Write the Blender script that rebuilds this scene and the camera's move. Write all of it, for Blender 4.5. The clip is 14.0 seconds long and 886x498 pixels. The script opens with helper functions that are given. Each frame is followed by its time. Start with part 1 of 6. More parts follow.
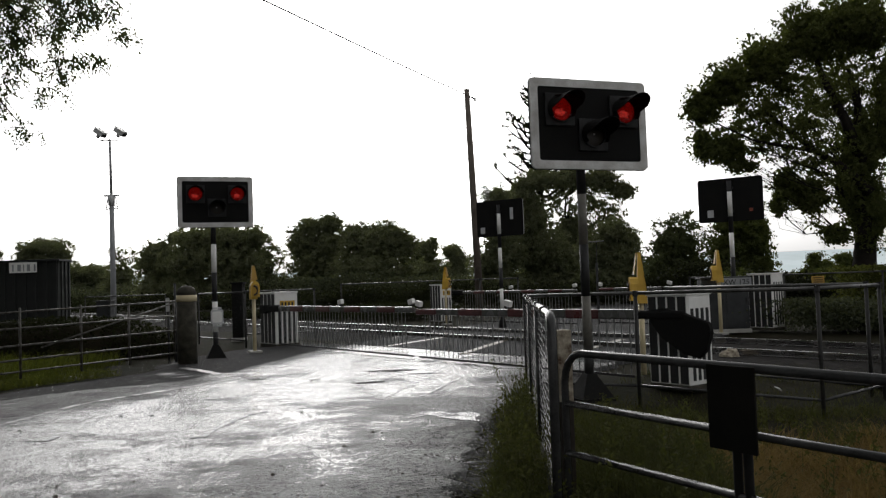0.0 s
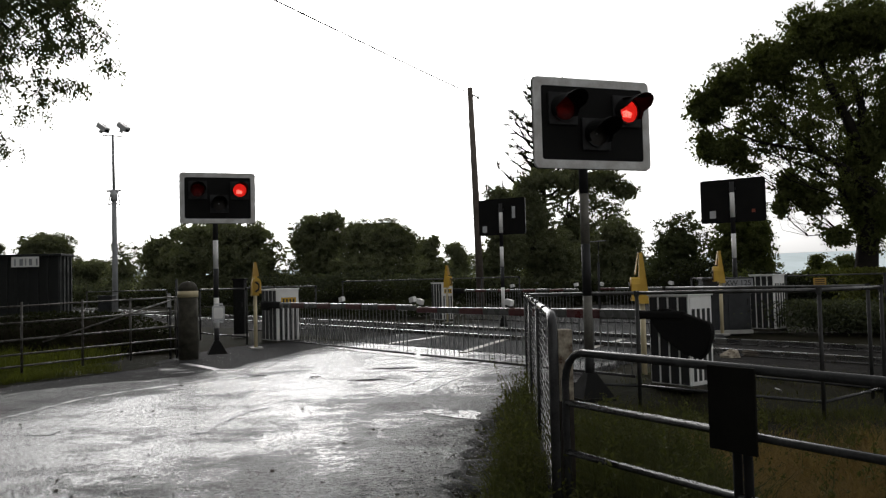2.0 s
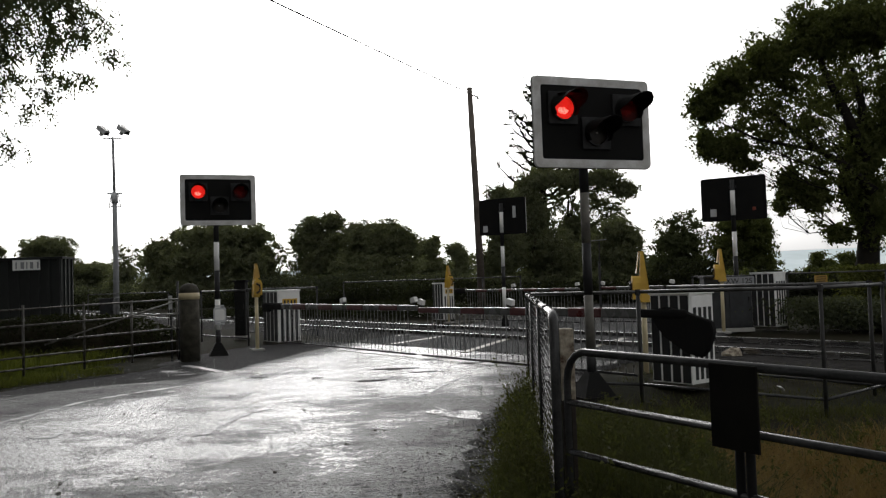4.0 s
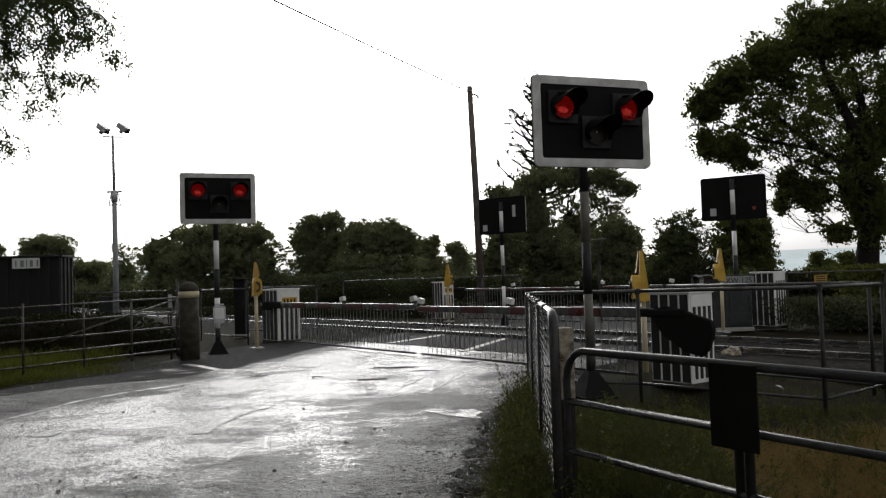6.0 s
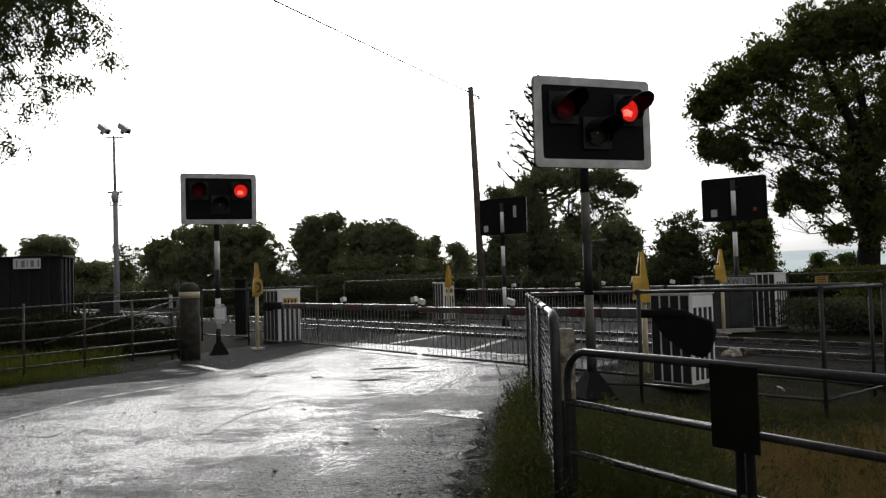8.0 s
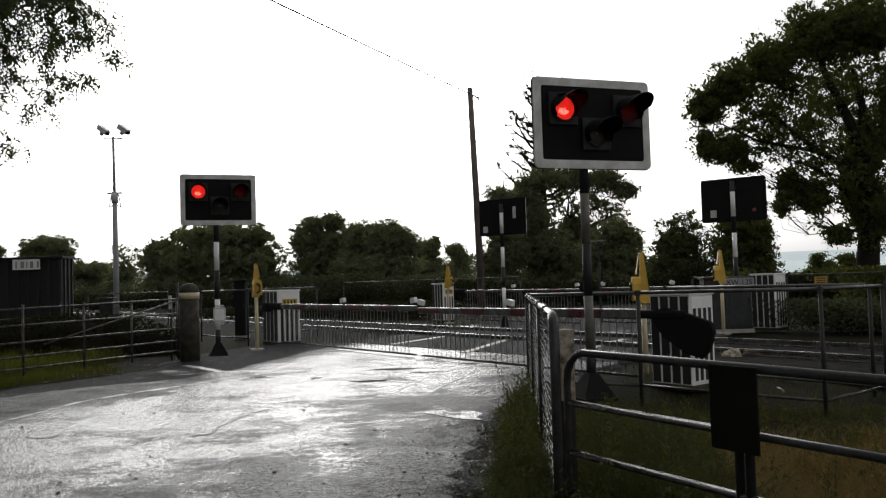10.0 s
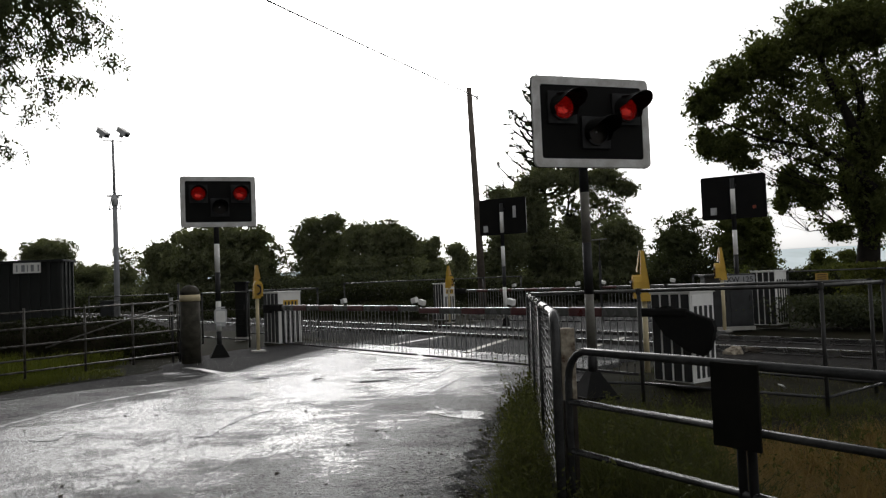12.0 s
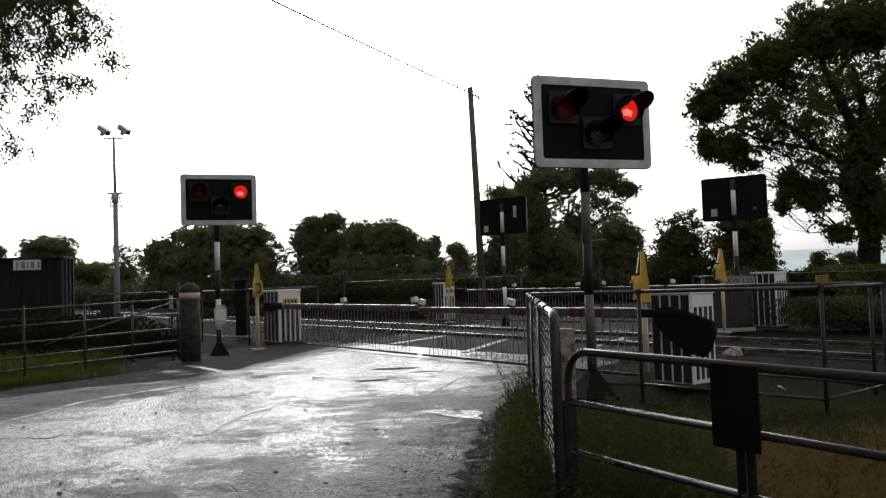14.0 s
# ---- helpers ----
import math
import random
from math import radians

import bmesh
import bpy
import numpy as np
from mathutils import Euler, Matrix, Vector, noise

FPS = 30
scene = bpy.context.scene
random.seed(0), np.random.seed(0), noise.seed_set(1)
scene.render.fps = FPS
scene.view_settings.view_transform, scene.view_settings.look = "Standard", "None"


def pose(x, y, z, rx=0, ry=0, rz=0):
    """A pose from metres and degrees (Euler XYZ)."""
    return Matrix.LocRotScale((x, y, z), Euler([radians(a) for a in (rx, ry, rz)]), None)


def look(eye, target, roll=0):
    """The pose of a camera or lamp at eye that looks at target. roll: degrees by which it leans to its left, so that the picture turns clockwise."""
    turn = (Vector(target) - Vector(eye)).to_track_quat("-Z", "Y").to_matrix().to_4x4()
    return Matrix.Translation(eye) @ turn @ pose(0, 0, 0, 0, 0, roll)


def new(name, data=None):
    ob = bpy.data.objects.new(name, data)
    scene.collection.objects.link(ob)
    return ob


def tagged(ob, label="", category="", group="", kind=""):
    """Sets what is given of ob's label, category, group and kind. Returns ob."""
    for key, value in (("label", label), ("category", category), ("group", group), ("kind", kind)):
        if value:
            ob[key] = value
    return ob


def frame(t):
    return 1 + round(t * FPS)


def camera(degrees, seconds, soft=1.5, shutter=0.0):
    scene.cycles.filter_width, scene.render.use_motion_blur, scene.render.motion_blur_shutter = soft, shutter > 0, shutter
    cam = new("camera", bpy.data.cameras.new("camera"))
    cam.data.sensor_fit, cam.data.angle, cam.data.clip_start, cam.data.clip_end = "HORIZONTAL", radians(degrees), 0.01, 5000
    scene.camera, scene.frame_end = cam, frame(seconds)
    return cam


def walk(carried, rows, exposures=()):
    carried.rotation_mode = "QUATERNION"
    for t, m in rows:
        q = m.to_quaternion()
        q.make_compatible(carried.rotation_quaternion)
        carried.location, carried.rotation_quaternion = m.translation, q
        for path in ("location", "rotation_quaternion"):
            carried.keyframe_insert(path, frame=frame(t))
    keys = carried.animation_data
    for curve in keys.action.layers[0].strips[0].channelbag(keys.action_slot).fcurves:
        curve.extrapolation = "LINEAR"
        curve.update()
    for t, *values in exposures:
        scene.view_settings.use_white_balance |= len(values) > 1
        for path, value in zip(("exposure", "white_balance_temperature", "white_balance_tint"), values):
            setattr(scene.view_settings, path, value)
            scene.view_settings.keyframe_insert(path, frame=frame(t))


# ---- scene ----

# ---------------- camera ----------------
EYE = (0.0, 0.0, 1.2)
PITCH, LEAN = 2.31, 1.7


def aim(dp, dr, dy):
    """Hand-held camera at EYE: small changes of pitch, lean and heading."""
    return Matrix.Translation(EYE) @ pose(0, 0, 0, 0, 0, dy) @ pose(0, 0, 0, 90 + PITCH + dp) @ pose(0, 0, 0, 0, 0, -(LEAN + dr))


cam = camera(57.63, 14.0, soft=1.25)
SHAKE = [
    (0.0, 0.155, 0.319, -0.159), (0.5, 0.089, 0.125, -0.106), (1.0, 0.058, 0.006, -0.060), (1.5, 0.042, -0.115, -0.073),
    (2.0, 0.033, -0.219, -0.030), (2.5, 0.036, -0.072, -0.065), (3.0, 0.074, 0.224, -0.005), (4.2, 0.040, 0.19, 0.035),
    (5.5, 0.009, 0.142, 0.070), (6.0, -0.034, 0.104, 0.011), (6.5, -0.028, 0.110, 0.011), (7.0, 0.0, 0.0, 0.0),
    (7.5, 0.001, -0.008, 0.054), (8.0, 0.019, 0.045, 0.061), (9.2, 0.055, 0.06, 0.035), (10.5, 0.082, 0.082, 0.005),
    (11.0, 0.073, 0.211, 0.026), (11.5, 0.088, 0.364, 0.049), (12.0, 0.067, 0.557, 0.054), (12.5, 0.049, 0.459, 0.033),
    (13.0, 0.054, 0.413, 0.032), (13.5, 0.044, 0.289, 0.034), (14.0, 0.033, 0.203, 0.071)]
walk(cam, [(t, aim(a, b, c)) for t, a, b, c in SHAKE])

# ---------------- sky and sun ----------------
scene.view_settings.exposure = -0.85
SUN_AZ, SUN_EL = -8.0, 24.0      # degrees right of +y, degrees up
world = bpy.data.worlds.new("overcast_sky")
scene.world = world
world.use_nodes = True
wn, wl = world.node_tree.nodes, world.node_tree.links
wn.clear()
sky = wn.new("ShaderNodeTexSky")
sky.sky_type = "NISHITA"
sky.sun_disc = False
sky.sun_elevation, sky.sun_rotation = radians(SUN_EL), radians(SUN_AZ)
sky.air_density, sky.dust_density, sky.ozone_density = 1.0, 4.0, 1.0
grey = wn.new("ShaderNodeHueSaturation")
grey.inputs["Saturation"].default_value = 0.08
bg = wn.new("ShaderNodeBackground")
bg.inputs["Strength"].default_value = 0.15
out = wn.new("ShaderNodeOutputWorld")
wl.new(sky.outputs[0], grey.inputs["Color"])
cloud = wn.new("ShaderNodeMix")      # even light of the closed cloud cover over the whole sky
cloud.data_type, cloud.blend_type = "RGBA", "ADD"
cloud.inputs["Factor"].default_value = 1.0
cloud.inputs["B"].default_value = (4.0, 4.0, 4.0, 1)
wl.new(grey.outputs[0], cloud.inputs["A"])
wl.new(cloud.outputs["Result"], bg.inputs["Color"])
wl.new(bg.outputs[0], out.inputs["Surface"])

sun = new("sun", bpy.data.lights.new("sun", "SUN"))
sun.data.energy, sun.data.angle, sun.data.color = 0.7, radians(46), (1.0, 1.0, 1.0)
sun_way = Vector((math.sin(radians(SUN_AZ)) * math.cos(radians(SUN_EL)), math.cos(radians(SUN_AZ)) * math.cos(radians(SUN_EL)), math.sin(radians(SUN_EL))))
sun.matrix_world = look(sun_way * 60, (0, 0, 0))


# ---------------- materials ----------------
def surface(name, base, second, rough=0.6, spread=0.15, scale=6.0, fine=60.0, bump=0.2, metal=0.0, depth=0.01, spec=0.5, island=0.0, piece=0.0):
    """Two colours mixed by coarse and fine noise, varied roughness and a fine relief."""
    m = bpy.data.materials.new(name)
    m.use_nodes = True
    n, l = m.node_tree.nodes, m.node_tree.links
    p = n["Principled BSDF"]
    co = n.new("ShaderNodeTexCoord")
    a, b = n.new("ShaderNodeTexNoise"), n.new("ShaderNodeTexNoise")
    a.inputs["Scale"].default_value, b.inputs["Scale"].default_value = scale, fine
    a.inputs["Detail"].default_value, b.inputs["Detail"].default_value = 5, 3
    for t in (a, b):
        l.new(co.outputs["Object"], t.inputs["Vector"])
    blend = n.new("ShaderNodeMath")
    blend.operation = "MULTIPLY_ADD"
    blend.inputs[1].default_value = 0.4
    l.new(b.outputs["Fac"], blend.inputs[0])
    l.new(a.outputs["Fac"], blend.inputs[2])
    ramp = n.new("ShaderNodeMapRange")
    ramp.inputs["From Min"].default_value, ramp.inputs["From Max"].default_value = 0.45, 0.95
    l.new(blend.outputs[0], ramp.inputs["Value"])
    mix = n.new("ShaderNodeMix")
    mix.data_type = "RGBA"
    mix.inputs["A"].default_value, mix.inputs["B"].default_value = (*base, 1), (*second, 1)
    l.new(ramp.outputs[0], mix.inputs["Factor"])
    colour = mix.outputs["Result"]
    if island or piece:
        source = n.new("ShaderNodeNewGeometry").outputs["Random Per Island"] if island else n.new("ShaderNodeObjectInfo").outputs["Random"]
        v = n.new("ShaderNodeMapRange")
        v.inputs["To Min"].default_value, v.inputs["To Max"].default_value = 1 - (island or piece), 1 + (island or piece)
        l.new(source, v.inputs["Value"])
        hs = n.new("ShaderNodeHueSaturation")
        l.new(v.outputs[0], hs.inputs["Value"])
        l.new(colour, hs.inputs["Color"])
        colour = hs.outputs[0]
    l.new(colour, p.inputs["Base Color"])
    r = n.new("ShaderNodeMapRange")
    r.inputs["To Min"].default_value, r.inputs["To Max"].default_value = max(0.02, rough - spread), min(1, rough + spread)
    r.inputs["From Min"].default_value, r.inputs["From Max"].default_value = 0.3, 0.7
    l.new(a.outputs["Fac"], r.inputs["Value"])
    l.new(r.outputs[0], p.inputs["Roughness"])
    p.inputs["Metallic"].default_value = metal
    p.inputs["Specular IOR Level"].default_value = spec
    if bump:
        bm_ = n.new("ShaderNodeBump")
        bm_.inputs["Strength"].default_value, bm_.inputs["Distance"].default_value = bump, depth
        l.new(b.outputs["Fac"], bm_.inputs["Height"])
        l.new(bm_.outputs[0], p.inputs["Normal"])
    return m


def leafy(name, base, second):
    """Leaf: thin, lets a little light through, varied leaf by leaf."""
    m = surface(name, base, second, rough=0.75, scale=0.6, fine=9, bump=0, island=0.35, spec=0.06)
    n, l = m.node_tree.nodes, m.node_tree.links
    p = n["Principled BSDF"]
    tr = n.new("ShaderNodeBsdfTranslucent")
    tr.inputs["Color"].default_value = (base[0] * 2.2, base[1] * 2.2, base[2] * 1.2, 1)
    mx = n.new("ShaderNodeMixShader")
    mx.inputs[0].default_value = 0.33
    l.new(p.outputs[0], mx.inputs[1])
    l.new(tr.outputs[0], mx.inputs[2])
    l.new(mx.outputs[0], n["Material Output"].inputs["Surface"])
    return m


def wet_asphalt(name, base, dry, pool, gloss, film=0.10, worn=0.7, grain=1.0, edge=0.0, dull=0.4):
    """Old wet tarmac: water lies in the hollows, coarse chippings stand out of it."""
    m = bpy.data.materials.new(name)
    m.use_nodes = True
    n, l = m.node_tree.nodes, m.node_tree.links
    p = n["Principled BSDF"]
    co = n.new("ShaderNodeTexCoord")
    stretch = n.new("ShaderNodeMapping")
    stretch.inputs["Rotation"].default_value = (0, 0, radians(-12))
    stretch.inputs["Scale"].default_value = (0.75, 1.0, 1.0)
    l.new(co.outputs["Object"], stretch.inputs["Vector"])
    big, mid, chip, fine = (n.new("ShaderNodeTexNoise") for _ in range(4))
    grit = n.new("ShaderNodeTexVoronoi")
    for t, s, d in ((big, 0.7, 3), (mid, 2.7, 10), (chip, 30, 6), (fine, 110, 3)):
        t.inputs["Scale"].default_value, t.inputs["Detail"].default_value = s, d
    grit.inputs["Scale"].default_value = 75
    for t in (big, mid):
        l.new(stretch.outputs[0], t.inputs["Vector"])
    for t in (chip, fine, grit):
        l.new(co.outputs["Object"], t.inputs["Vector"])

    def mad(a, k, b):
        q = n.new("ShaderNodeMath")
        q.operation = "MULTIPLY_ADD"
        q.inputs[1].default_value = k
        l.new(a, q.inputs[0])
        l.new(b, q.inputs[2])
        return q.outputs[0]

    def span(v, a, b, c, d):
        q = n.new("ShaderNodeMapRange")
        q.inputs["From Min"].default_value, q.inputs["From Max"].default_value = a, b
        q.inputs["To Min"].default_value, q.inputs["To Max"].default_value = c, d
        l.new(v, q.inputs["Value"])
        return q.outputs[0]
    mid.inputs["Roughness"].default_value = 0.68
    lie = mad(mid.outputs["Fac"], 0.85, big.outputs["Fac"])
    lie = mad(chip.outputs["Fac"], 0.50, lie)
    lie = mad(fine.outputs["Fac"], 0.26, lie)
    if edge:
        xyz = n.new("ShaderNodeSeparateXYZ")
        l.new(co.outputs["Object"], xyz.inputs[0])
        off = mad(xyz.outputs["Y"], -0.32, xyz.outputs["X"])
        lie = mad(span(off, -3.4, -1.2, 0, 1), edge, lie)
        off = mad(xyz.outputs["Y"], -0.30, xyz.outputs["X"])
        lie = mad(span(off, -6.9, -6.0, 1, 0), edge, lie)
    if edge:
        lie = mad(span(mad(xyz.outputs["Y"], -0.32, xyz.outputs["X"]), -4.8, -3.4, 1, 0), -0.12, lie)
        verge = span(mad(xyz.outputs["Y"], -0.28, xyz.outputs["X"]), -2.15, -1.30, 1, 0.3)      # silt washed to the road's edge takes the shine
    dryness = span(lie, pool - 0.06, pool + 0.08, 0, 1)
    l.new(span(dryness, 0, 1, film, worn), p.inputs["Roughness"])
    mix = n.new("ShaderNodeMix")
    mix.data_type = "RGBA"
    mix.inputs["A"].default_value, mix.inputs["B"].default_value = (*base, 1), (*dry, 1)
    l.new(span(chip.outputs["Fac"], 0.3, 0.7, 0, 1), mix.inputs["Factor"])
    l.new(mix.outputs["Result"], p.inputs["Base Color"])
    height = mad(grit.outputs["Distance"], 0.5, chip.outputs["Fac"])
    height = mad(fine.outputs["Fac"], 0.35, height)
    ripple = n.new("ShaderNodeTexNoise")
    ripple.inputs["Scale"].default_value, ripple.inputs["Detail"].default_value = 7.0, 5
    l.new(co.outputs["Object"], ripple.inputs["Vector"])
    wave = n.new("ShaderNodeBump")
    wave.inputs["Distance"].default_value, wave.inputs["Strength"].default_value = 0.03, 0.30
    l.new(ripple.outputs["Fac"], wave.inputs["Height"])
    b = n.new("ShaderNodeBump")
    l.new(wave.outputs[0], b.inputs["Normal"])
    b.inputs["Distance"].default_value = 0.012
    l.new(span(dryness, 0, 1, 0.13 * grain, 0.85 * grain), b.inputs["Strength"])
    l.new(height, b.inputs["Height"])
    l.new(b.outputs[0], p.inputs["Normal"])
    shine = span(dryness, 0, 1, gloss, gloss * dull)
    if edge:
        silt = n.new("ShaderNodeMath")
        silt.operation = "MULTIPLY"
        l.new(shine, silt.inputs[0])
        l.new(verge, silt.inputs[1])
        far_side = n.new("ShaderNodeMath")
        far_side.operation = "MULTIPLY"
        l.new(silt.outputs[0], far_side.inputs[0])
        l.new(span(mad(mid.outputs["Fac"], 1.6, mad(xyz.outputs["Y"], -0.30, xyz.outputs["X"])), -6.1, -5.2, 0.25, 1), far_side.inputs[1])
        hollow = n.new("ShaderNodeTexNoise")      # silted hollows lie dull among the wet film
        hollow.inputs["Scale"].default_value, hollow.inputs["Detail"].default_value, hollow.inputs["Roughness"].default_value = 1.9, 7, 0.6
        l.new(stretch.outputs[0], hollow.inputs["Vector"])
        dulled = n.new("ShaderNodeMath")
        dulled.operation = "MULTIPLY"
        l.new(far_side.outputs[0], dulled.inputs[0])
        l.new(span(hollow.outputs["Fac"], 0.53, 0.575, 1, 0.28), dulled.inputs[1])
        shine = dulled.outputs[0]
    l.new(shine, p.inputs["Specular IOR Level"])
    return m


def glowing(name, colour, strength):
    m = bpy.data.materials.new(name)
    m.use_nodes = True
    p = m.node_tree.nodes["Principled BSDF"]
    p.inputs["Base Color"].default_value = (colour[0] * 0.3, colour[1] * 0.3, colour[2] * 0.3, 1)
    p.inputs["Emission Color"].default_value = (*colour, 1)
    p.inputs["Emission Strength"].default_value = strength
    p.inputs["Roughness"].default_value = 0.3
    return m


ROAD_WET = wet_asphalt("wet_asphalt", (0.022, 0.022, 0.024), (0.085, 0.084, 0.084), 1.335, 0.92, 0.12, 0.50, 3.4, 0.34, 0.55)
ROAD_PATCH = wet_asphalt("patched_asphalt", (0.022, 0.022, 0.024), (0.05, 0.05, 0.05), 1.31, 0.75, 0.14, 0.6, 2.6)
ROAD_DARK = wet_asphalt("damp_asphalt", (0.016, 0.016, 0.017), (0.055, 0.054, 0.053), 1.05, 0.24, 0.30, 0.9, 2.4)
CROSSING = wet_asphalt("dull_crossing_asphalt", (0.03, 0.03, 0.03), (0.055, 0.055, 0.055), 1.08, 0.20, 0.34, 0.85, 2.0)
GRAVEL = wet_asphalt("wet_gravel", (0.012, 0.012, 0.012), (0.05, 0.048, 0.044), 1.06, 0.45, 0.28, 0.85, 3.2)
SOIL = surface("grassy_soil", (0.012, 0.013, 0.007), (0.02, 0.017, 0.011), rough=0.97, spread=0.03, spec=0.03, scale=0.8, fine=14, bump=0.6, depth=0.03)
BALLAST = surface("ballast_stone", (0.009, 0.0085, 0.008), (0.026, 0.024, 0.022), rough=0.95, spread=0.04, spec=0.05, scale=9, fine=26, bump=1.0, depth=0.05)
GRASS = leafy("grass_blade", (0.03, 0.035, 0.014), (0.07, 0.064, 0.028))
WEED = leafy("weed_leaf", (0.036, 0.042, 0.017), (0.09, 0.085, 0.03))
MOSS = leafy("verge_moss_blade", (0.055, 0.065, 0.014), (0.08, 0.08, 0.022))
STRAW = leafy("dry_grass_blade", (0.11, 0.076, 0.036), (0.17, 0.115, 0.056))
DARK_WIRE = surface("dull_fence_wire", (0.006, 0.006, 0.006), (0.01, 0.01, 0.01), rough=0.6, bump=0, spec=0.2)
TOP_TUBE = surface("worn_galvanised_rail", (0.10, 0.10, 0.098), (0.05, 0.048, 0.045), rough=0.4, spread=0.15, scale=9, fine=90, bump=0.12, metal=0.6, depth=0.002)
DARK_TUBE = surface("dull_weathered_tube", (0.022, 0.022, 0.022), (0.045, 0.044, 0.042), rough=0.5, spread=0.15, scale=9, fine=90, bump=0.12, metal=0.15, spec=0.2, depth=0.002)
STEEL = surface("wet_galvanised_steel", (0.022, 0.022, 0.022), (0.055, 0.055, 0.055), rough=0.18, spread=0.09, scale=9, fine=90, bump=0.12, metal=0.0, spec=0.2, depth=0.002)
PALE_STEEL = surface("pale_galvanised_steel", (0.30, 0.30, 0.29), (0.16, 0.155, 0.15), rough=0.45, spread=0.15, scale=12, fine=70, bump=0.15, metal=0.5, depth=0.002)
GATE_STEEL = surface("rust_flecked_galvanised_tube", (0.12, 0.115, 0.105), (0.025, 0.02, 0.015), rough=0.55, spread=0.2, scale=16, fine=70, bump=0.4, metal=0.6, depth=0.004)
WIRE = surface("galvanised_wire", (0.16, 0.16, 0.16), (0.26, 0.26, 0.26), rough=0.35, scale=9, fine=60, bump=0, metal=0.9)
ROAD_SEAM = surface("wet_tar", (0.03, 0.03, 0.03), (0.06, 0.06, 0.06), rough=0.3, spread=0.2, scale=8, fine=50, bump=0.6, depth=0.006, spec=0.6)
RAIL = surface("polished_rail_steel", (0.3, 0.3, 0.31), (0.2, 0.19, 0.18), rough=0.24, spread=0.10, scale=3, fine=50, bump=0.05, metal=1.0, depth=0.002)
BLACK = surface("black_paint", (0.012, 0.012, 0.013), (0.026, 0.026, 0.026), rough=0.55, spec=0.3, scale=7, fine=90, bump=0.08, depth=0.002)
DULL_BLACK = surface("dull_black_sheet", (0.007, 0.007, 0.007), (0.014, 0.0135, 0.013), rough=0.8, scale=5, fine=70, bump=0.1, depth=0.002, spec=0.1)
NOTICE_BACK = surface("weathered_brown_board", (0.014, 0.013, 0.011), (0.009, 0.009, 0.008), rough=0.8, scale=6, fine=60, bump=0.1, depth=0.002, spec=0.04)
WHITE = surface("dirty_white_paint", (0.86, 0.86, 0.84), (0.70, 0.69, 0.66), rough=0.45, scale=5, fine=60, bump=0.06, depth=0.002)
BORDER = surface("weathered_reflective_border", (0.74, 0.74, 0.73), (0.42, 0.4, 0.37), rough=0.5, scale=6, fine=60, bump=0.05, depth=0.002)
GRIME = surface("grimy_white_paint", (0.16, 0.15, 0.125), (0.08, 0.077, 0.066), rough=0.6, scale=7, fine=60, bump=0.1, depth=0.003)
# boom white and red are darkened: the backlit side's shade is painted in
BOOM_WHITE = surface("shaded_boom_white", (0.11, 0.11, 0.105), (0.06, 0.06, 0.055), rough=0.25, scale=5, fine=60, bump=0.06, depth=0.002)
RED = surface("shaded_boom_red", (0.085, 0.01, 0.01), (0.045, 0.008, 0.008), rough=0.4, scale=6, fine=60, bump=0.05, depth=0.002)
RUST_RED = surface("dull_red_reflector", (0.30, 0.07, 0.04), (0.2, 0.05, 0.03), rough=0.4, bump=0)
YELLOW = surface("yellow_enamel", (0.62, 0.38, 0.03), (0.48, 0.29, 0.025), rough=0.45, scale=7, fine=70, bump=0.06, depth=0.002)
OCHRE = surface("darker_yellow_enamel", (0.42, 0.24, 0.02), (0.32, 0.18, 0.02), rough=0.5, scale=7, fine=70, bump=0.06, depth=0.002)
CREAM = surface("cream_paint", (0.6, 0.51, 0.31), (0.44, 0.37, 0.23), rough=0.5, scale=9, fine=60, bump=0.1, depth=0.003)
CONCRETE = surface("mossy_concrete", (0.05, 0.042, 0.028), (0.014, 0.015, 0.009), rough=0.85, scale=8, fine=45, bump=0.5, depth=0.006)
PALE_CONCRETE = surface("pale_concrete", (0.42, 0.41, 0.38), (0.30, 0.29, 0.27), rough=0.7, scale=6, fine=60, bump=0.2, depth=0.004)
RUST = surface("flaking_rusty_paint", (0.48, 0.43, 0.33), (0.06, 0.034, 0.02), rough=0.8, scale=20, fine=70, bump=0.5, depth=0.004)
SHADED_RUST = surface("shaded_bare_rust", (0.028, 0.019, 0.014), (0.014, 0.011, 0.009), rough=0.7, scale=12, fine=60, bump=0.5, depth=0.004, spec=0.3)
CHIP = surface("wet_stone_chip", (0.03, 0.03, 0.03), (0.10, 0.097, 0.09), rough=0.22, scale=30, fine=90, bump=0, island=0.5)
WOOD = surface("creosoted_pole_wood", (0.13, 0.105, 0.085), (0.07, 0.055, 0.045), rough=0.8, scale=4, fine=40, bump=0.4, depth=0.006)
BARK = surface("bark", (0.022, 0.019, 0.016), (0.012, 0.011, 0.009), rough=0.95, spread=0.04, spec=0.08, scale=4, fine=30, bump=0.6, depth=0.02)
SHED = surface("dark_green_profiled_sheet", (0.012, 0.014, 0.0135), (0.017, 0.018, 0.017), rough=0.6, scale=2, fine=40, bump=0.1, depth=0.003, spec=0.3)
DARK_GREY = surface("dark_grey_cabinet_paint", (0.035, 0.037, 0.039), (0.022, 0.023, 0.024), rough=0.6, scale=4, fine=50, bump=0.08, depth=0.003, spec=0.3)
GREY = surface("grey_cabinet_paint", (0.3, 0.31, 0.32), (0.22, 0.225, 0.23), rough=0.5, scale=4, fine=50, bump=0.08, depth=0.003)
PALE = surface("pale_grey_enamel", (0.55, 0.56, 0.57), (0.42, 0.42, 0.42), rough=0.4, scale=5, fine=60, bump=0.05, depth=0.002)
